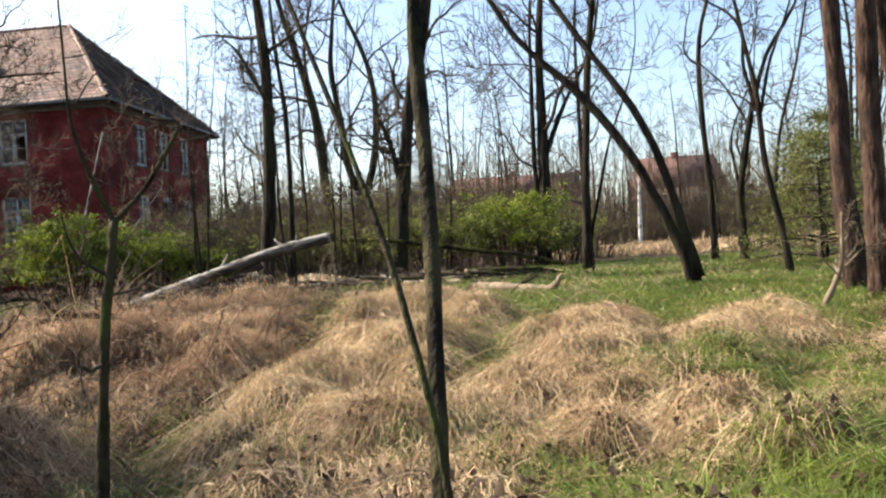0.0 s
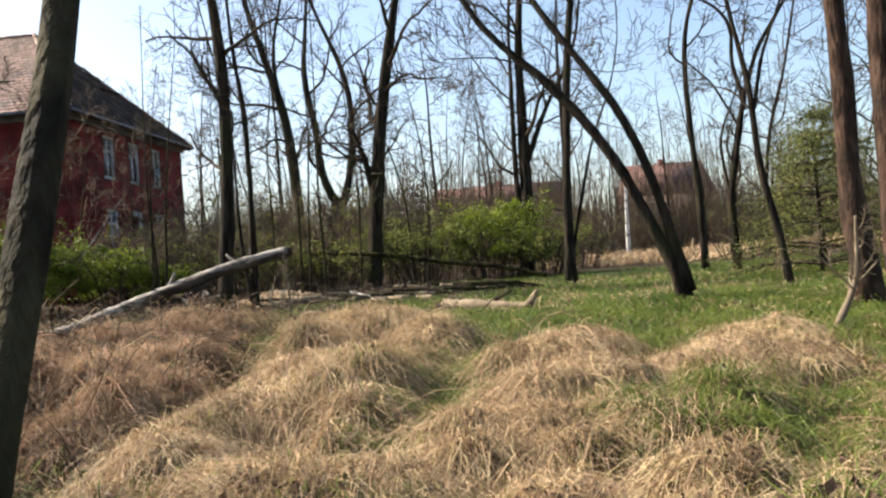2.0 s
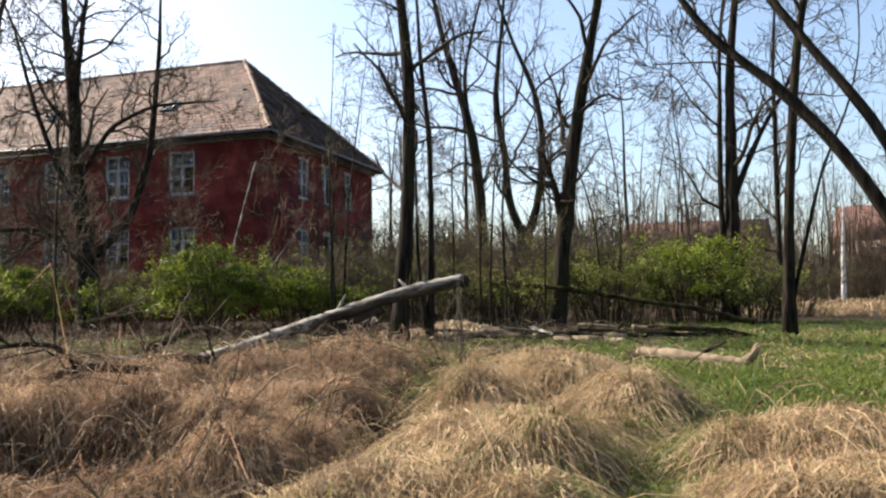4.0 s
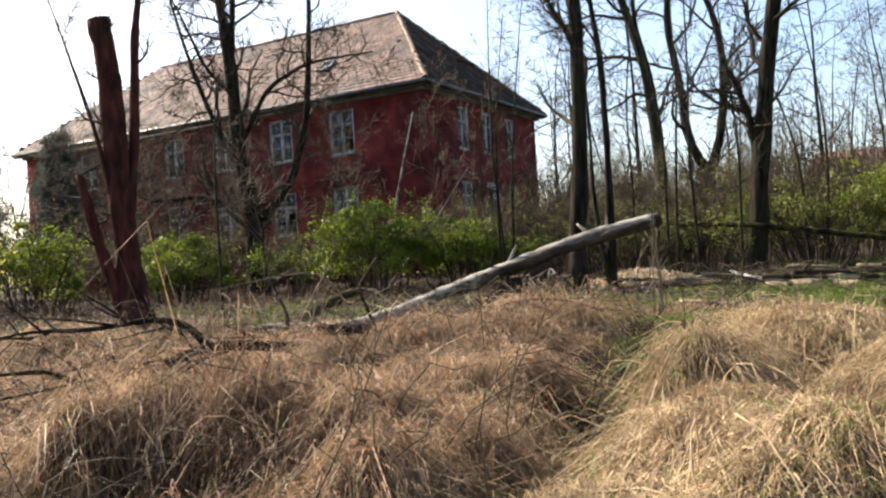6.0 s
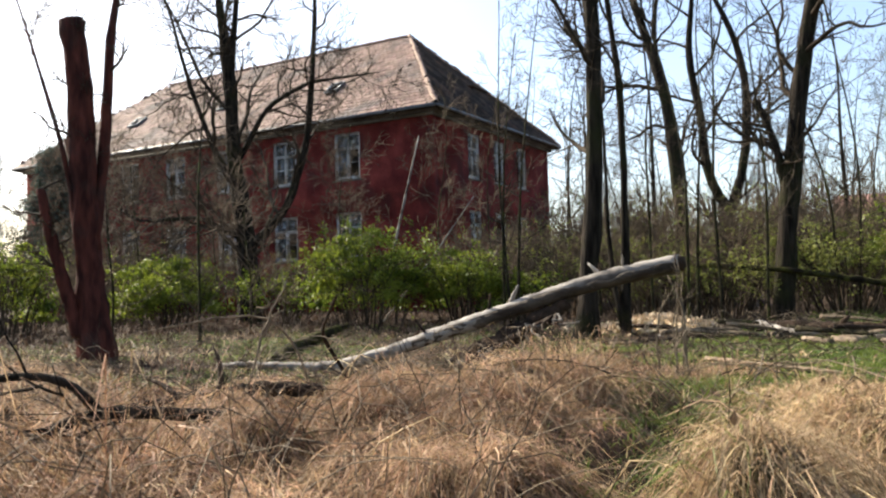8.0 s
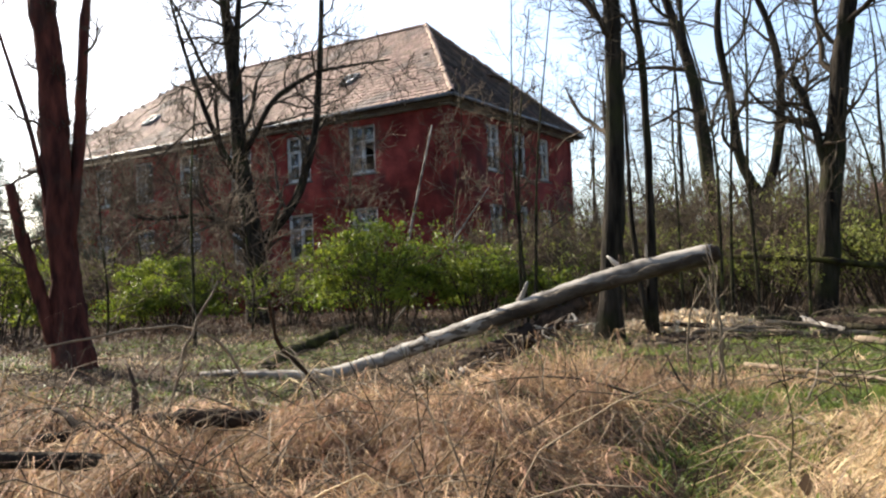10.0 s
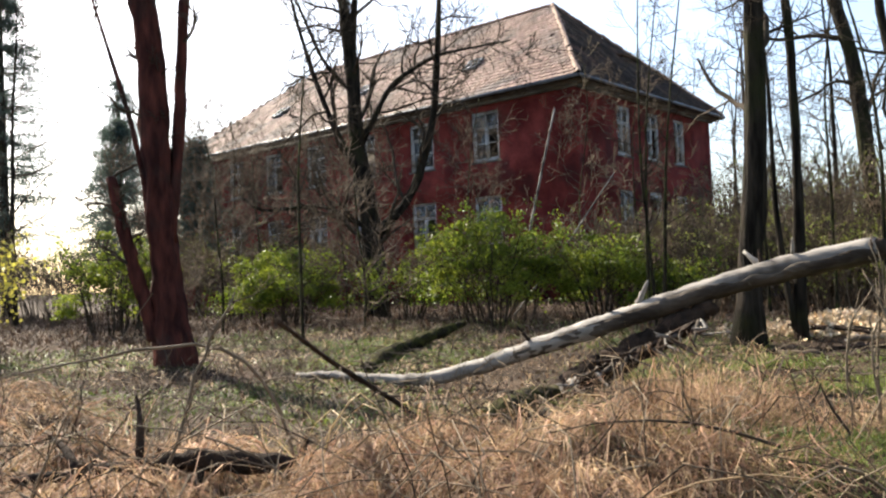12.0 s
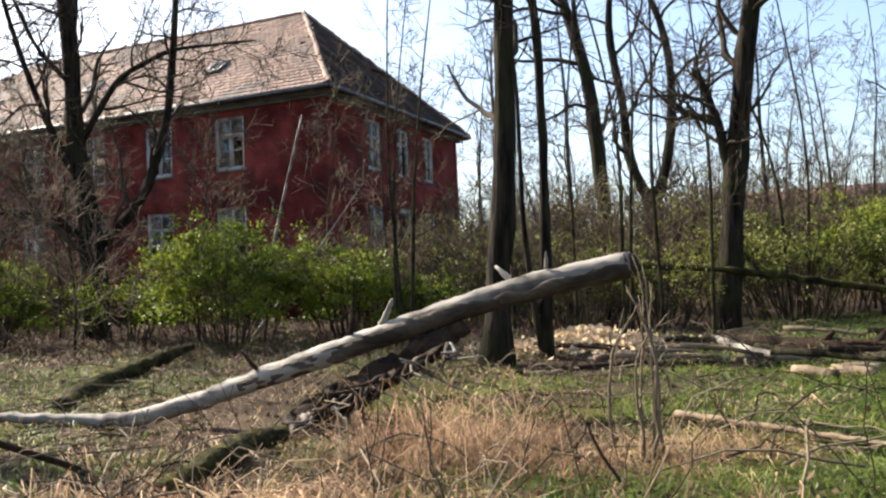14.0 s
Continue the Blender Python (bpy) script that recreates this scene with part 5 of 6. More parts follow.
# fallen dead branch in the bracken, with its side branches
t = thing("dead_branch", "dead forked branch arching out of brown bracken", "branch")
for n, (pts, rad) in enumerate((
    ([(-3.98, 10.05, 0.36), (-4.22, 9.78, 0.47), (-4.38, 9.57, 0.52), (-4.49, 9.43, 0.54), (-4.6, 9.3, 0.56), (-4.72, 9.18, 0.57), (-4.89, 9.0, 0.48), (-5.16, 8.71, 0.24), (-5.3, 8.55, 0.1)], (0.03, 0.036, 0.038, 0.038, 0.038, 0.036, 0.03, 0.022, 0.014)),
    ([(-4.7, 9.2, 0.57), (-4.79, 9.1, 0.76), (-4.97, 8.91, 0.8), (-5.22, 8.65, 0.75), (-5.5, 8.34, 0.78), (-5.8, 8.0, 0.7)], (0.032, 0.025, 0.02, 0.016, 0.011, 0.006)),
    ([(-5.16, 8.71, 0.25), (-5.3, 8.56, 0.38), (-5.44, 8.41, 0.49), (-5.7, 8.1, 0.5)], (0.022, 0.019, 0.015, 0.01)),
    ([(-4.85, 9.04, 0.47), (-5.15, 8.71, 0.42), (-5.44, 8.41, 0.36), (-5.8, 8.0, 0.3)], (0.017, 0.014, 0.01, 0.006)))):
    piece("stem" if n == 0 else "side_branch", log_geo(pts, rad, 20, 7, 0.1, 50 + n), BARK, t, smooth=True)
P = np.stack([bend(p, r, 20)[0] for p, r in ((((-4.49, 9.43, 0.52), (-4.89, 9.0, 0.48), (-5.3, 8.55, 0.1)), (0.05, 0.03, 0.02)), (((-4.7, 9.2, 0.57), (-4.97, 8.91, 0.8), (-5.8, 8.0, 0.7)), (0.03, 0.02, 0.01)))])
P1, R1 = sprout(P, np.full((2, 20), 0.02), 14, 0.1, 1, 0.7, 0.8, 0.25, 61, K=6)
tagged(piece("crown", tubes(P1, np.maximum(R1, 0.004), 4), BARK, t), kind="stuff")
t = thing("rotten_log", "dark crooked rotten log arching over dead bracken", "log")
piece("trunk", log_geo([(-4.17, 10.87, 0.2), (-4.21, 10.82, 0.42), (-4.31, 10.7, 0.54), (-4.58, 10.5, 0.55), (-4.92, 10.28, 0.52), (-5.4, 9.97, 0.46), (-5.9, 9.62, 0.36)], (0.05, 0.052, 0.055, 0.054, 0.048, 0.034, 0.02), 44, 11, 0.2, 66, 0.008), ROTTEN, t)
for n, (a, b) in enumerate((((-4.6, 10.49, 0.55), (-4.52, 10.36, 0.3)), ((-4.85, 10.33, 0.55), (-5.0, 10.4, 0.85)), ((-5.1, 10.16, 0.5), (-5.45, 10.2, 0.62)))):
    a, b = np.array(a), np.array(b)
    piece("side_branch", log_geo([a, (a + b) / 2 + (0.03, 0, 0.03), b], (0.022, 0.015, 0.006), 9, 6, 0.2, 67 + n), ROTTEN, t)
# bare pole propped over the mossy log
t = thing("dead_pole", "long thin dark dead pole leaning on dead undergrowth", "branch")
piece("stem", log_geo([(-6.05, 13.5, 0.1), (-5.92, 13.28, 0.26), (-5.02, 11.65, 0.86), (-3.9, 10.4, 1.18)], (0.022, 0.02, 0.015, 0.008), 16, 7, 0.1, 63), ROTTEN, t)
# dry pale sticks sticking out of the bracken
for n, (pts, rad) in enumerate((
    ([(-4.68, 10.3, 0.3), (-4.6, 10.46, 0.9), (-4.54, 10.55, 1.17), (-4.49, 10.62, 1.3)], (0.012, 0.011, 0.009, 0.005)),
    ([(-5.3, 9.9, 0.95), (-5.06, 10.29, 1.03), (-4.82, 10.75, 1.08), (-4.7, 11.0, 0.8), (-4.65, 11.1, 0.3)], (0.004, 0.007, 0.009, 0.01, 0.011)),
    ([(-4.5, 10.1, 0.78), (-4.35, 10.37, 0.7), (-4.2, 10.6, 0.55), (-4.1, 10.75, 0.2)], (0.004, 0.006, 0.007, 0.008)),
    ([(-3.86, 9.4, 0.74), (-3.78, 9.53, 0.62), (-3.72, 9.64, 0.45), (-3.66, 9.75, 0.15)], (0.004, 0.006, 0.007, 0.008)))):
    t = thing("dry_stick", "dry pale dead stick standing out of bracken", "stick")
    piece("stem", log_geo(pts, rad, 14, 6, 0.12, 640 + n, 0.004), BARK_PALE, t, smooth=True)
    c_, r_ = bend(pts, rad, 14)
    P1, R1 = sprout(c_[None], r_[None], 6, 0.25, 1, 0.35, 0.8, 0.2, 650 + n, K=5)
    tagged(piece("crown", tubes(P1, np.maximum(R1, 0.002), 4), BARK_PALE, t), kind="stuff")
# pale leaning stems in front of the house
for n, (a, b, r) in enumerate((((-14.6, 26.7, 0.4), (-13.5, 27.4, 5.8), 0.05), ((-12.4, 23.6, 0.4), (-10.3, 24.7, 3.5), 0.03))):
    t = thing("dead_sapling", "pale leaning dead stem before the house wall", "dead tree")
    a, b = np.array(a), np.array(b)
    piece("stem", log_geo([a, a * 0.5 + b * 0.5 + (0, 0, 0.1 - 0.2 * n), b], (r, r * 0.8, r * 0.35), 14, 6, 0.1, 80 + n), BARE_WOOD, t)
# pale dry stalk near the end of the log
t = thing("dry_stalk", "tall dry pale branching weed stalk", "weed")
for n in range(6):
    g = np.random.default_rng(90 + n)
    a = np.array((-2.72 + g.normal(0, 0.05), 14.33 + g.normal(0, 0.05), 0.05))
    tip = 0.95 + 0.55 * g.random()
    pts = [a, a + (g.normal(0, 0.05), 0, 0.45 * tip), a + (g.normal(0, 0.07), 0, 0.75 * tip), a + (0.14 * g.normal(), 0, tip)]
    stem = piece("stem", log_geo(pts, (0.012, 0.010, 0.008, 0.004), 14, 5, 0.15, n, 0.006), BARK_PALE, t)
    c_, r_ = bend(pts, (0.012, 0.010, 0.008, 0.004), 14)
    P1, R1 = sprout(c_[None], r_[None], 5, 0.3, 1, 0.3, 0.6, 0.3, 96 + n, K=5)
    tagged(piece("twigs", tubes(P1, np.maximum(R1, 0.0025), 4), BARK_PALE, stem), kind="stuff")
# broken forked stump with dead twigs at the lawn's edge
make_tree("dead_sapling", "dead pale leaning sapling with dry forked twigs", [
    ([(3.75, 9.5, 0.0), (3.95, 9.5, 0.35), (4.1, 9.55, 0.65), (4.12, 9.55, 1.2)], (0.035, 0.032, 0.025, 0.015), 0),
    ([(4.05, 9.5, 0.5), (3.75, 9.5, 0.85), (3.4, 9.5, 0.95)], (0.014, 0.01, 0.006), 0),
    ([(4.1, 9.5, 0.6), (4.3, 9.5, 0.8), (4.6, 9.5, 0.85)], (0.014, 0.01, 0.006), 0)], 1.5, 95, bark=BARK_PALE, twig=BARK_PALE, limbs=4, low=0.3, limb_len=0.4, sides=7, category="sapling", slim=0.9, least=0.0025)


# ---- undergrowth ----
def blade_field(x, y, z, tall, wide, dx, dy, seed, droop=0.5, curl=0.1):
    """Arching tapering blades rooted at x, y, z that bow over towards dx, dy."""
    g = np.random.default_rng(seed)
    n = len(x)
    root = np.stack([x, y, z - 0.02], 1)
    out = np.stack([dx, dy, np.zeros(n)], 1)
    bow = np.minimum(1.5, np.hypot(dx, dy)) * droop
    pts = [root]
    for f, rise in ((0.38, 0.40), (0.80, 0.55), (1.35, 0.55)):
        zz = tall * (rise - bow * f * f * 0.85)
        pts.append(root + out * (f * tall)[:, None] * 0.95 + np.stack([np.zeros(n), np.zeros(n), zz], 1) + g.normal(0, curl, (n, 3)) * (tall * f)[:, None])
    a = g.random(n) * 2 * np.pi
    w = np.stack([np.cos(a), np.sin(a), np.zeros(n)], 1) * (wide / 2)[:, None]
    V = np.stack([pts[0] - w, pts[0] + w, pts[1] - w, pts[1] + w, pts[2] - w * 0.75, pts[2] + w * 0.75, pts[3]], 1).reshape(-1, 3)
    i = np.arange(n)[:, None] * 7
    return V, [np.concatenate([i + [[0, 1, 3, 2]], i + [[2, 3, 5, 4]]]), i + [[4, 5, 6]]]


def clumps(area, count, per, zone_fn, radius, tall, wide, lean, seed, droop=0.5, comb=0.75, curl=0.17):
    """Tussocks: clumps of blades that part from each clump's middle and hang downhill."""
    g = np.random.default_rng(seed)
    x0, x1, y0, y1 = area
    cx, cy = g.uniform(x0, x1, count * 6), g.uniform(y0, y1, count * 6)
    keep = g.random(len(cx)) < zone_fn(cx, cy)
    cx, cy = cx[keep][:count], cy[keep][:count]
    big = 0.6 + 0.8 * g.random(len(cx))
    turn = g.normal(0, 0.55, (2, len(cx)))
    ox, oy = g.normal(0, 1, (len(cx), per)), g.normal(0, 1, (len(cx), per))
    x = (cx[:, None] + ox * radius * big[:, None]).ravel()
    y = (cy[:, None] + oy * radius * big[:, None]).ravel()
    r = np.hypot(ox, oy) + 1e-6
    sx, sy = raster(SLOPE_X, x, y), raster(SLOPE_Y, x, y)
    near = ((x > MX0) & (x < MX0 + 24.7) & (y > MY0) & (y < MY0 + 18.3)) * comb
    dx = (ox / r * np.minimum(r, 1.3) * lean + turn[0][:, None] + g.normal(0, 0.22, ox.shape)).ravel() - near * np.clip(1.3 * sx, -1.4, 1.4)
    dy = (oy / r * np.minimum(r, 1.3) * lean + turn[1][:, None] + g.normal(0, 0.22, ox.shape)).ravel() - near * np.clip(1.3 * sy, -1.4, 1.4)
    h_ = (tall * big[:, None] * (0.5 + 0.7 * g.random(ox.shape))).ravel()
    w_ = wide * (0.6 + 0.8 * g.random(len(x)))
    return blade_field(x, y, height(x, y), h_, w_, dx, dy, seed + 1, droop, curl)


def hollow(x, y):
    return 1 - step(0.05, 0.16, raster(MOUND, x, y))


def green_patch(x, y):
    fa, fb = furrow(x, y)
    return np.clip(straw_zone(x, y) * (step(0.12 - 0.5 * step(0.4, 2.2, x), 0.5 - 0.25 * step(0.4, 2.2, x), smooth_noise(x, y, 1.0, 21)) * (0.2 + 0.8 * step(0, 2.5, x)) + 0.9 * fb + 0.4 * fa + 0.45 * hollow(x, y) * step(-1.5, 0.5, x)), 0, 1)


def dry_part(x, y):
    fa, fb = furrow(x, y)
    return np.clip(straw_zone(x, y) * (1 - 0.75 * green_patch(x, y)) * (1 - 0.3 * step(0.6, 2.0, x)) * (1 - 0.85 * (1 - step(4.0, 5.2, y + 0.5 * smooth_noise(x, y, 0.6, 28)))) * (1 - 0.95 * fb) * (1 - 0.9 * fa) * (0.03 + 0.97 * step(0.10, 0.21, raster(MOUND, x, y))), 0, 1)


def brown_part(x, y):
    fa, fb = furrow(x, y)
    return np.clip(bracken_zone(x, y) * (1 - 0.9 * fa) * (0.02 + 0.98 * step(0.16, 0.31, raster(MOUND, x, y))), 0, 1)


def clearing(x, y):
    return np.clip((1 - bracken_zone(x, y)) * (1 - step(-3.2, -1.5, x)) * step(-0.25, 0.3, smooth_noise(x, y, 1.5, 22)), 0, 1)


def strands(area, count, per, zone_fn, length, wide, seed, wild=0.35, lift=0.07, spread=0.07, K=7):
    """Matted locks of long straws that lie along the mounds and hang down their sides."""
    g = np.random.default_rng(seed)
    x0, x1, y0, y1 = area
    cx, cy = g.uniform(x0, x1, count * 6), g.uniform(y0, y1, count * 6)
    keep = g.random(len(cx)) < zone_fn(cx, cy)
    cx, cy = cx[keep][:count], cy[keep][:count]
    n = len(cx) * per
    x = (cx[:, None] + g.normal(0, spread, (len(cx), per))).ravel()
    y = (cy[:, None] + g.normal(0, spread, (len(cx), per))).ravel()
    turn = np.repeat(g.random(len(cx)) * 2 * np.pi, per) + g.normal(0, wild, n)
    L = np.repeat(length * (0.6 + 0.8 * g.random(len(cx))), per) * (0.6 + 0.6 * g.random(n))
    high = np.repeat(lift * (0.4 + 1.2 * g.random(len(cx))), per) * (0.3 + g.random(n))
    curve = g.normal(0, wild * 0.6, n)
    dx, dy = np.cos(turn), np.sin(turn)
    pts = []
    for q in range(K):
        u = q / (K - 1)
        pts.append(np.stack([x, y, height(x, y) + high * (0.25 + 1.6 * u * (1 - u) + 0.25 * (1 - u)) + g.normal(0, 0.006, n)], 1))
        sx, sy = raster(SLOPE_X, x, y), raster(SLOPE_Y, x, y)
        turn = turn + curve + g.normal(0, wild * 0.35, n)
        dx, dy = 0.75 * np.cos(turn) - 0.9 * np.clip(sx, -1.5, 1.5), 0.75 * np.sin(turn) - 0.9 * np.clip(sy, -1.5, 1.5)
        d = np.hypot(dx, dy) + 1e-6
        turn = np.arctan2(dy, dx)
        x, y = x + dx / d * L / (K - 1), y + dy / d * L / (K - 1)
    P = np.stack(pts, 1)
    a = g.random((n, 1)) * np.pi
    side = np.concatenate([np.cos(a), np.sin(a), 0.6 * np.sin(3 * a)], 1)[:, None, :] * (wide * (0.6 + 0.8 * g.random((n, 1, 1))) / 2) * np.linspace(1, 0.35, K)[None, :, None]
    V = np.stack([P - side, P + side], 2).reshape(-1, 3)
    i, k = np.meshgrid(np.arange(n) * 2 * K, np.arange(K - 1) * 2, indexing="ij")
    b = (i + k).reshape(-1, 1)
    return V, [b + np.array([[0, 1, 3, 2]])]


def stuff(name, geo, mat, label, category):
    return tagged(piece(name, geo, mat), label, category, kind="stuff")


stuff("dry_grass", join(clumps((-2.3, 3.2, 1.8, 12.8), 1500, 36, dry_part, 0.11, 0.2, 0.0045, 0.55, 801, 0.85), clumps((-2.3, 8, 3, 13), 900, 28, dry_part, 0.13, 0.23, 0.005, 0.55, 802, 0.85), clumps((-2.7, -0.9, 5, 12), 160, 30, lambda x, y: step(0.14, 0.26, raster(MOUND, x, y)), 0.11, 0.23, 0.0033, 0.55, 820, 0.85)), STRAW, "dry straw-coloured grass tussocks", "grass")
stuff("straw_mats", join(strands((-2.3, 3.4, 2.0, 12.8), 1500, 28, dry_part, 0.34, 0.0045, 831, 0.5), strands((2.5, 8, 3, 13), 420, 20, dry_part, 0.36, 0.0075, 832, 0.5)), STRAW, "matted locks of dry straw hanging over tussocks", "grass")
stuff("green_grass", join(clumps((-2.0, 2.8, 2.4, 5.2), 330, 34, lambda x, y: step(-0.1, 0.4, smooth_noise(x, y, 0.5, 29)), 0.1, 0.15, 0.0045, 0.4, 835, 0.4), clumps((-2, 7, 1.8, 12), 1900, 40, green_patch, 0.11, 0.19, 0.006, 0.4, 803, 0.4)), GREEN, "fresh green grass between dry tussocks", "grass")
stuff("low_dead_growth", join(clumps((-13, -2.2, 10.2, 15), 900, 26, lambda x, y: step(-0.35, 0.2, smooth_noise(x, y, 0.9, 26)), 0.14, 0.13, 0.005, 0.7, 817, 0.8, 0.3, 0.3), clumps((-13, -4.0, 11, 18), 420, 22, lambda x, y: step(0.0, 0.4, smooth_noise(x, y, 1.1, 27)), 0.15, 0.15, 0.006, 0.7, 818, 0.8, 0.3, 0.3)), LITTER, "low brown dead growth round the fallen log", "undergrowth")
stuff("bracken_green", clumps((-11, -1.6, 4.5, 14), 420, 26, lambda x, y: bracken_zone(x, y) * hollow(x, y), 0.12, 0.15, 0.007, 0.4, 816, 0.4), GREEN, "green shoots in hollows of the bracken", "grass")
stuff("lawn_grass", join(clumps((-3, 9, 8.4, 14), 1700, 24, lawn_zone, 0.15, 0.13, 0.008, 0.4, 838, 0.3), clumps((-3, 10, 10, 20), 1700, 20, lawn_zone, 0.16, 0.13, 0.011, 0.4, 804, 0.3), clumps((-4, 14, 17, 33), 1200, 15, lawn_zone, 0.25, 0.16, 0.022, 0.4, 805, 0.3)), GREEN, "short green lawn grass under the trees", "grass")
stuff("clearing_grass", join(clumps((-16, -2, 12.5, 24), 2600, 20, clearing, 0.16, 0.12, 0.010, 0.4, 806, 0.3), clumps((-6, -0.5, 11.6, 19), 700, 26, lambda x, y: step(-0.15, 0.35, smooth_noise(x, y, 0.8, 30)), 0.13, 0.12, 0.007, 0.4, 837, 0.3)), GREEN, "sparse green grass in the clearing by the log", "grass")
stuff("lawn_dry_grass", join(clumps((-3, 9, 9, 24), 420, 20, lawn_zone, 0.16, 0.2, 0.010, 0.6, 807, 0.7), clumps((-15, -4.5, 13, 22), 380, 20, lambda x, y: 1 - bracken_zone(x, y), 0.2, 0.2, 0.009, 0.7, 808, 0.8)), STRAW, "scattered dry grass blades in the lawn", "grass")
stuff("house_front_growth", clumps((-38, -6, 11, 34), 2600, 13, lambda x, y: np.where(y < 20, step(-13, -15.5, x), 1.0), 0.3, 0.38, 0.02, 0.6, 813, 0.7), LITTER, "brown dead undergrowth before the house", "undergrowth")
stuff("field_grass", clumps((0, 34, 36, 64), 1700, 11, lambda x, y: step(2, 5, x - 0.05 * y + 2) * 0.9 + 0.1, 0.5, 0.7, 0.05, 0.3, 809, 0.3), STRAW, "pale dry grass of the far field", "grass")
stuff("dead_bracken", join(clumps((-5.5, -1.4, 4, 13.5), 900, 36, brown_part, 0.12, 0.2, 0.0045, 0.75, 810, 0.8, 0.4, 0.5), clumps((-13, -4, 5, 14), 800, 26, brown_part, 0.16, 0.23, 0.006, 0.75, 811, 0.8, 0.4, 0.5), clumps((-4.7, -2.0, 11.3, 15.0), 150, 34, lambda x, y: step(0.0, 0.4, smooth_noise(x, y, 0.7, 24)), 0.12, 0.24, 0.0045, 0.7, 814, 0.8, 0.4, 0.4), clumps((-4.25, -3.5, 13.7, 14.8), 26, 70, lambda x, y: np.ones_like(x), 0.13, 0.42, 0.005, 0.6, 836, 0.8, 0.2, 0.45), clumps((-4.4, -3.6, 8.1, 8.8), 7, 60, lambda x, y: np.ones_like(x), 0.2, 0.8, 0.0034, 0.35, 821, 0.5, 0.2, 0.3)), BRACKEN, "tangled red-brown dead bracken and bramble", "undergrowth")
stuff("bracken_straw", join(clumps((-10, -1.4, 4, 13.5), 800, 24, brown_part, 0.14, 0.2, 0.0045, 0.6, 812, 0.85, 0.8, 0.2), clumps((-6, -2.2, 11.5, 15), 90, 24, lambda x, y: step(-0.2, 0.3, smooth_noise(x, y, 0.8, 25)), 0.12, 0.25, 0.006, 0.6, 815, 0.8, 0.5, 0.2)), STRAW, "dry grass mixed into dead bracken", "grass")

stuff("bracken_mats", join(strands((-5.6, -1.3, 3.6, 13.5), 1600, 28, brown_part, 0.38, 0.0048, 833, 0.7, 0.13, 0.08, 8), strands((-13, -4.5, 4.5, 14), 900, 20, brown_part, 0.45, 0.0075, 834, 0.7, 0.15, 0.1, 7)), BRACKEN, "matted tangle of red-brown dead stalks and leaves", "undergrowth")

# arching dead stems in the bracken
g = np.random.default_rng(82)
n = 3400
x, y = g.uniform(-11, -1.2, n), g.uniform(4.0, 13.0, n)
ok = g.random(n) < bracken_zone(x, y)
x, y = x[ok], y[ok]
n = len(x)
a, l, hh = g.random(n) * 2 * np.pi, 0.4 + 0.7 * g.random(n), 0.10 + 0.34 * g.random(n) ** 2
u = np.linspace(0, 1, 6)
P = np.stack([x[:, None] + np.cos(a)[:, None] * l[:, None] * u, y[:, None] + np.sin(a)[:, None] * l[:, None] * u, height(x, y)[:, None] + 0.05 + hh[:, None] * np.sin(u * np.pi * 0.9)[None]], 2) + np.concatenate([np.zeros((n, 1, 3)), np.cumsum(g.normal(0, 0.05, (n, 5, 3)), 1)], 1)
stuff("bramble_stems", tubes(P[::3], np.linspace(0.0042, 0.002, 6)[None].repeat(len(P[::3]), 0), 3), BARK_PALE, "pale arching dead bramble stems", "undergrowth")
stuff("bramble_stems", tubes(P[1::6], np.linspace(0.0042, 0.002, 6)[None].repeat(len(P[1::6]), 0), 3), TWIG, "thin dark arching dead bramble stems", "undergrowth")
n = 120
x, y = g.uniform(-6, 1.6, n), g.uniform(6.0, 13.0, n)
a, l, hh = g.random(n) * 2 * np.pi, 0.3 + 0.6 * g.random(n), 0.12 + 0.22 * g.random(n)
P = np.stack([x[:, None] + np.cos(a)[:, None] * l[:, None] * u, y[:, None] + np.sin(a)[:, None] * l[:, None] * u, height(x, y)[:, None] + 0.04 + hh[:, None] * np.sin(u * np.pi * 0.92)[None]], 2) + np.concatenate([np.zeros((n, 1, 3)), np.cumsum(g.normal(0, 0.018, (n, 5, 3)), 1)], 1)
stuff("bent_stalks", tubes(P, np.linspace(0.0044, 0.0022, 6)[None].repeat(n, 0), 4), STRAW, "pale bent dry stalks arching over tussocks", "undergrowth")
n = 120
x, y = g.uniform(-10, -1.4, n), g.uniform(5.0, 14.0, n)
P = np.stack([x, y, height(x, y)], 1)[:, None, :] + np.linspace(0, 1, 7)[None, :, None] * np.stack([g.normal(0, 0.25, n), g.normal(0, 0.25, n), 0.3 + 0.5 * g.random(n)], 1)[:, None, :] + np.concatenate([np.zeros((n, 1, 3)), np.cumsum(g.normal(0, 0.02, (n, 6, 3)), 1)], 1)
P1, R1 = sprout(P, np.full((n, 7), 0.004), 4, 0.3, 1, 0.3, 0.8, 0.2, 83, K=4)
stuff("dead_twigs", join(tubes(P, np.linspace(0.0042, 0.002, 7)[None].repeat(n, 0), 4), tubes(P1, np.maximum(R1, 0.0015), 3)), TWIG, "thin dark dead twigs standing in bracken", "undergrowth")

# twigs strewn over the clearing
g = np.random.default_rng(91)
n = 900
x, y = g.uniform(-15, 0.5, n), g.uniform(11.5, 24, n)
a, l, v = g.random(n) * 2 * np.pi, 0.25 + 0.9 * g.random(n) ** 2, np.linspace(0, 1, 6)
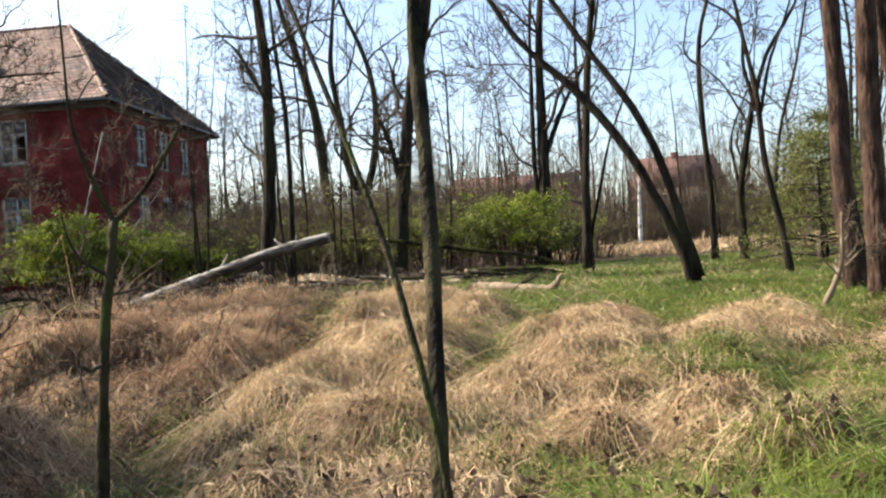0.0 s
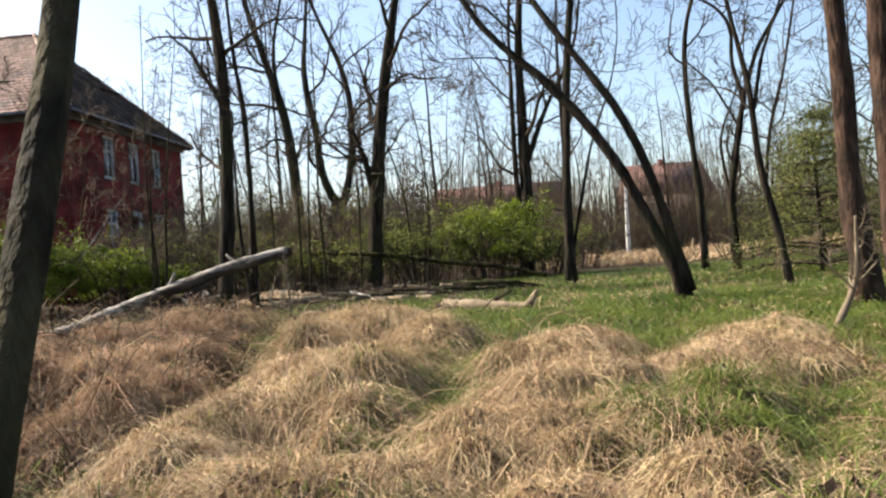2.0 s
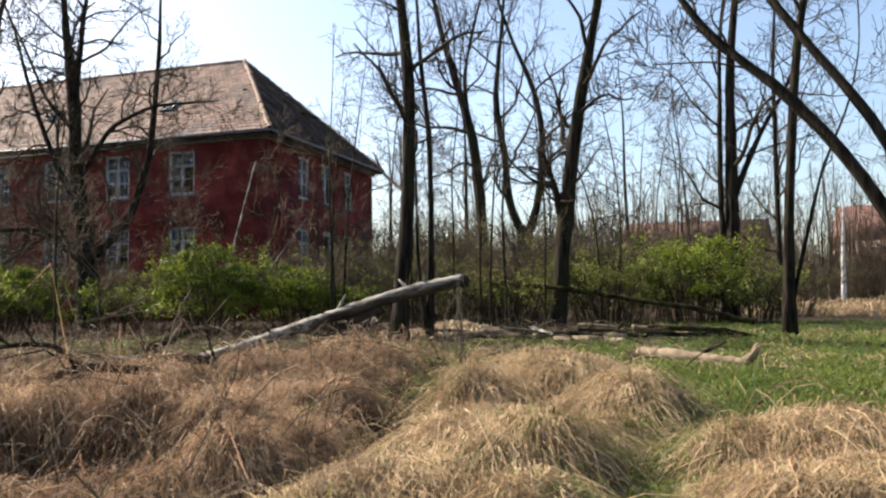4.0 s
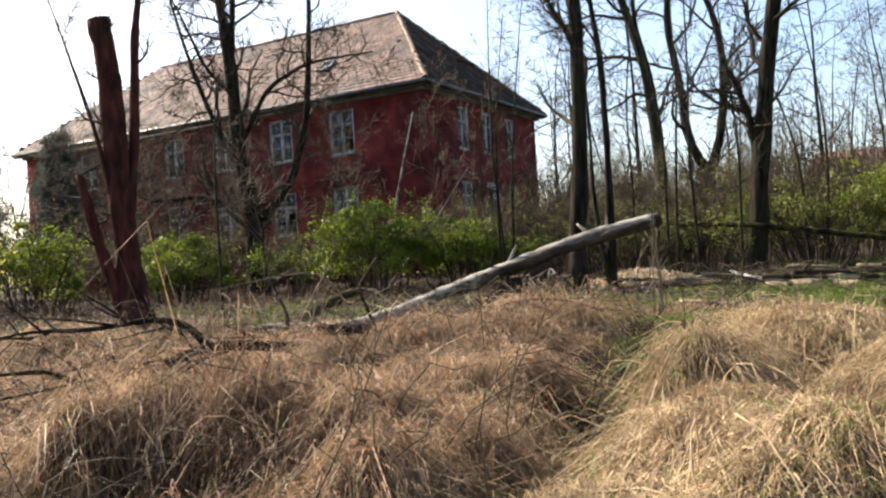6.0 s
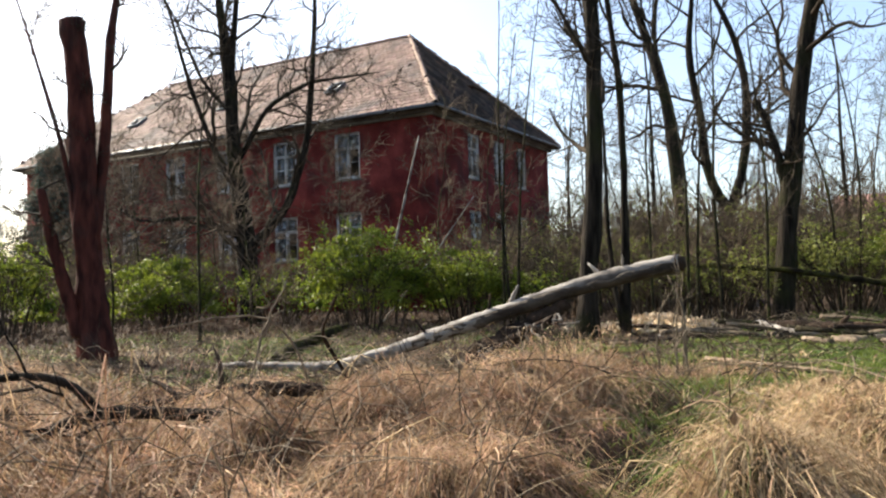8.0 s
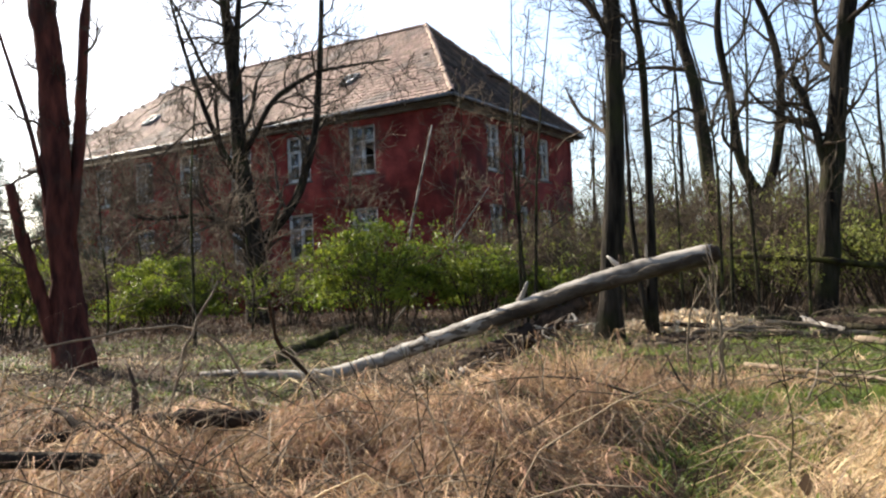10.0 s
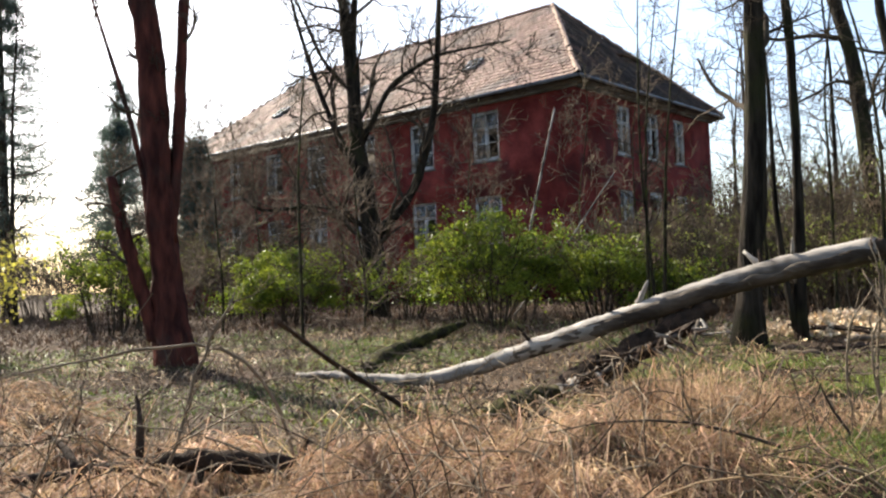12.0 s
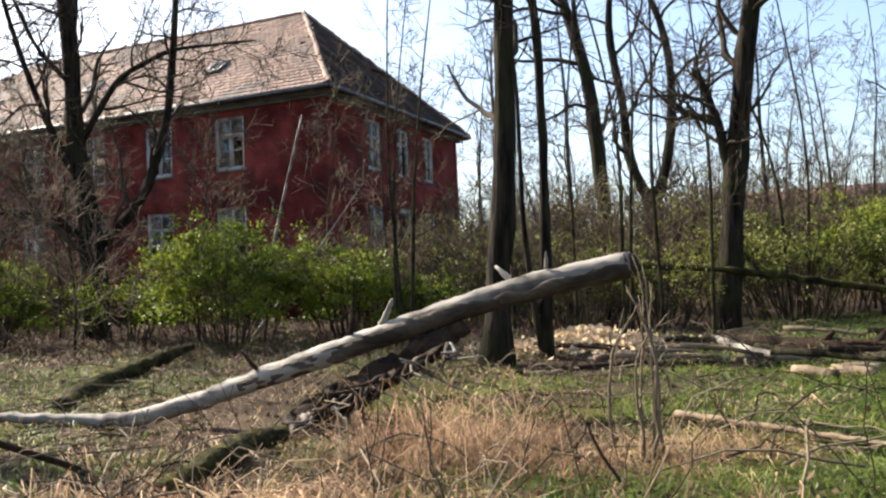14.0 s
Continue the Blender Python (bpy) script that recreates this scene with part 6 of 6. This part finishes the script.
P = np.stack([x[:, None] + np.cos(a)[:, None] * l[:, None] * v, y[:, None] + np.sin(a)[:, None] * l[:, None] * v, height(x, y)[:, None] + 0.04 + (0.3 * g.random(n) ** 3)[:, None] * np.sin(v * 2.6)[None]], 2) + np.concatenate([np.zeros((n, 1, 3)), np.cumsum(g.normal(0, 0.022, (n, 5, 3)), 1)], 1)
P1, R1 = sprout(P, np.full((n, 6), 0.006), 3, 0.2, 1, 0.35, 0.8, 0.1, 92, K=4)
for mat, k, words in ((TWIG, 0, "thin dark fallen twigs strewn over the clearing"), (BARK_PALE, 1, "thin bleached fallen twigs strewn over the clearing")):
    Q, Q1, QR = P[k::2], np.concatenate([P1[3 * j:3 * j + 3] for j in range(k, n, 2)]), np.concatenate([R1[3 * j:3 * j + 3] for j in range(k, n, 2)])
    stuff("fallen_twigs", join(tubes(Q, np.linspace(0.009, 0.003, 6)[None].repeat(len(Q), 0), 4), tubes(Q1, np.maximum(QR, 0.0025), 3)), mat, words, "twigs")

# fallen leaves and wood chips
g = np.random.default_rng(84)
x, y = g.uniform(-14, 5, 18000), g.uniform(2, 23, 18000)
ok = g.random(18000) < np.where(y > 12, 0.55 - 0.45 * lawn_zone(x, y), 0.35)
x, y = x[ok], y[ok]
nx_, ny_ = g.uniform(-2.6, 3, 4200), g.uniform(2.2, 5.4, 4200)
x, y = np.concatenate([x, nx_]), np.concatenate([y, ny_])
stuff("leaf_litter", leaves_at(np.stack([x, y, height(x, y) + 0.03], 1), 0.06, 85, 0.0), LITTER, "brown fallen leaves scattered on the ground", "leaves")
x, y = g.normal(-4.95, 0.6, 6000), g.normal(21.4, 0.55, 6000)
stuff("wood_chips", leaves_at(np.stack([x, y, height(x, y) + 0.04 + 0.2 * np.exp(-((x + 4.95) / 0.6) ** 2) * g.random(6000)], 1), 0.085, 86, 0.0), CHIP, "pale sawn wood chips strewn behind the log", "wood chips")

# woodland understorey, far off
g = np.random.default_rng(87)
n = 2600
x, y = g.uniform(-60, 40, n), g.uniform(38, 90, n)
ok = ~((x > HX0 - 2) & (x < HX1 + 2) & (y < HY1 + 3)) & ~((x > 4) & (x < 26) & (y < 64))
x, y = x[ok], y[ok]
n = len(x)
P = np.stack([x, y, height(x, y)], 1)[:, None, :] + np.linspace(0, 1, 5)[None, :, None] * np.stack([g.normal(0, 0.5, n), g.normal(0, 0.5, n), 1.5 + 4.5 * g.random(n)], 1)[:, None, :] + np.concatenate([np.zeros((n, 1, 3)), np.cumsum(g.normal(0, 0.08, (n, 4, 3)), 1)], 1)
P1, R1 = sprout(P, np.full((n, 5), 0.02), 6, 0.15, 1, 1.6, 0.7, 0.5, 88, K=3)
stuff("understorey", join(tubes(P, np.linspace(0.03, 0.012, 5)[None].repeat(n, 0), 3), tubes(P1, np.maximum(R1, 0.010), 3)), TWIG_SUNLIT, "bare brushwood of the distant wood", "undergrowth")


g = np.random.default_rng(89)
n = 1300
x, y = g.uniform(-10, 30, n), g.uniform(63, 79, n)
P = np.stack([x, y, height(x, y)], 1)[:, None, :] + np.linspace(0, 1, 5)[None, :, None] * np.stack([g.normal(0, 0.6, n), g.normal(0, 0.5, n), 3.5 + 7.0 * g.random(n) ** 2], 1)[:, None, :] + np.concatenate([np.zeros((n, 1, 3)), np.cumsum(g.normal(0, 0.12, (n, 4, 3)), 1)], 1)
P1, R1 = sprout(P, np.full((n, 5), 0.02), 8, 0.15, 1, 1.9, 0.7, 0.5, 90, K=3)
stuff("brush_belt", join(tubes(P, np.linspace(0.045, 0.018, 5)[None].repeat(n, 0), 3), tubes(P1, np.maximum(R1, 0.014), 3)), TWIG_SUNLIT, "bare brush belt before the distant houses", "undergrowth")


# ---- far houses ----
def far_house(label, x0, x1, y0, y1, wall_h, ridge, mat, along_x=True, hip=0.0):
    t = thing("far_house", label, "house")
    z = 0.0
    ym, xm = (y0 + y1) / 2, (x0 + x1) / 2
    piece("wall", box(x0, x1, y0, y1, z - 1, wall_h), mat, t)
    e = 0.2
    if along_x:
        v = [(x0 - e, y0 - e, wall_h), (x1 + e, y0 - e, wall_h), (x1 + e, y1 + e, wall_h), (x0 - e, y1 + e, wall_h), (x0 - e + hip, ym, ridge), (x1 + e - hip, ym, ridge)]
        f4, f3 = [(0, 1, 5, 4), (2, 3, 4, 5), (3, 2, 1, 0)], [(1, 2, 5), (3, 0, 4)]
    else:
        v = [(x0 - e, y0 - e, wall_h), (x1 + e, y0 - e, wall_h), (x1 + e, y1 + e, wall_h), (x0 - e, y1 + e, wall_h), (xm, y0 - e + hip, ridge), (xm, y1 + e - hip, ridge)]
        f4, f3 = [(1, 2, 5, 4), (3, 0, 4, 5), (3, 2, 1, 0)], [(0, 1, 4), (2, 3, 5)]
    piece("roof", (np.array(v, float), [np.array(f4), np.array(f3)]), FAR_TILE, t)
    n = int((x1 - x0) / 2.6)
    for k in range(n):
        for zz in (1.0, 3.6)[:1 if wall_h < 4.5 else 2]:
            wx = x0 + (k + 0.5) * (x1 - x0) / n
            w = new("window")
            w.parent = t
            piece("frame", join(box(wx - 0.6, wx - 0.5, y0 - 0.06, y0 - 0.003, zz, zz + 1.5), box(wx + 0.5, wx + 0.6, y0 - 0.06, y0 - 0.003, zz, zz + 1.5), box(wx - 0.5, wx + 0.5, y0 - 0.06, y0 - 0.003, zz + 1.4, zz + 1.5)), WOOD_WHITE, w)
            piece("pane", box(wx - 0.5, wx + 0.5, y0 - 0.03, y0 - 0.004, zz, zz + 1.4), GLASS, w)
    piece("chimney", box(xm - 0.3, xm + 0.3, ym - 0.3, ym + 0.3, ridge - 1.0, ridge + 0.4), FAR_RED, t)


far_house("distant red brick house with long red tiled roof", -6.5, 6.0, 80, 90, 5.6, 8.1, FAR_RED)
far_house("distant grey rendered house with red tiled roof", 12.5, 20.0, 82, 94, 5.6, 9.2, FAR_WALL)
t = thing("birch", "slim white birch trunk at the edge of the far field", "tree")
piece("trunk", log_geo([(8.6, 59.5, 0.0), (8.65, 59.5, 3.0), (8.8, 59.5, 6.5)], (0.16, 0.13, 0.06), 14, 8, 0.06, 97), BIRCH, t)
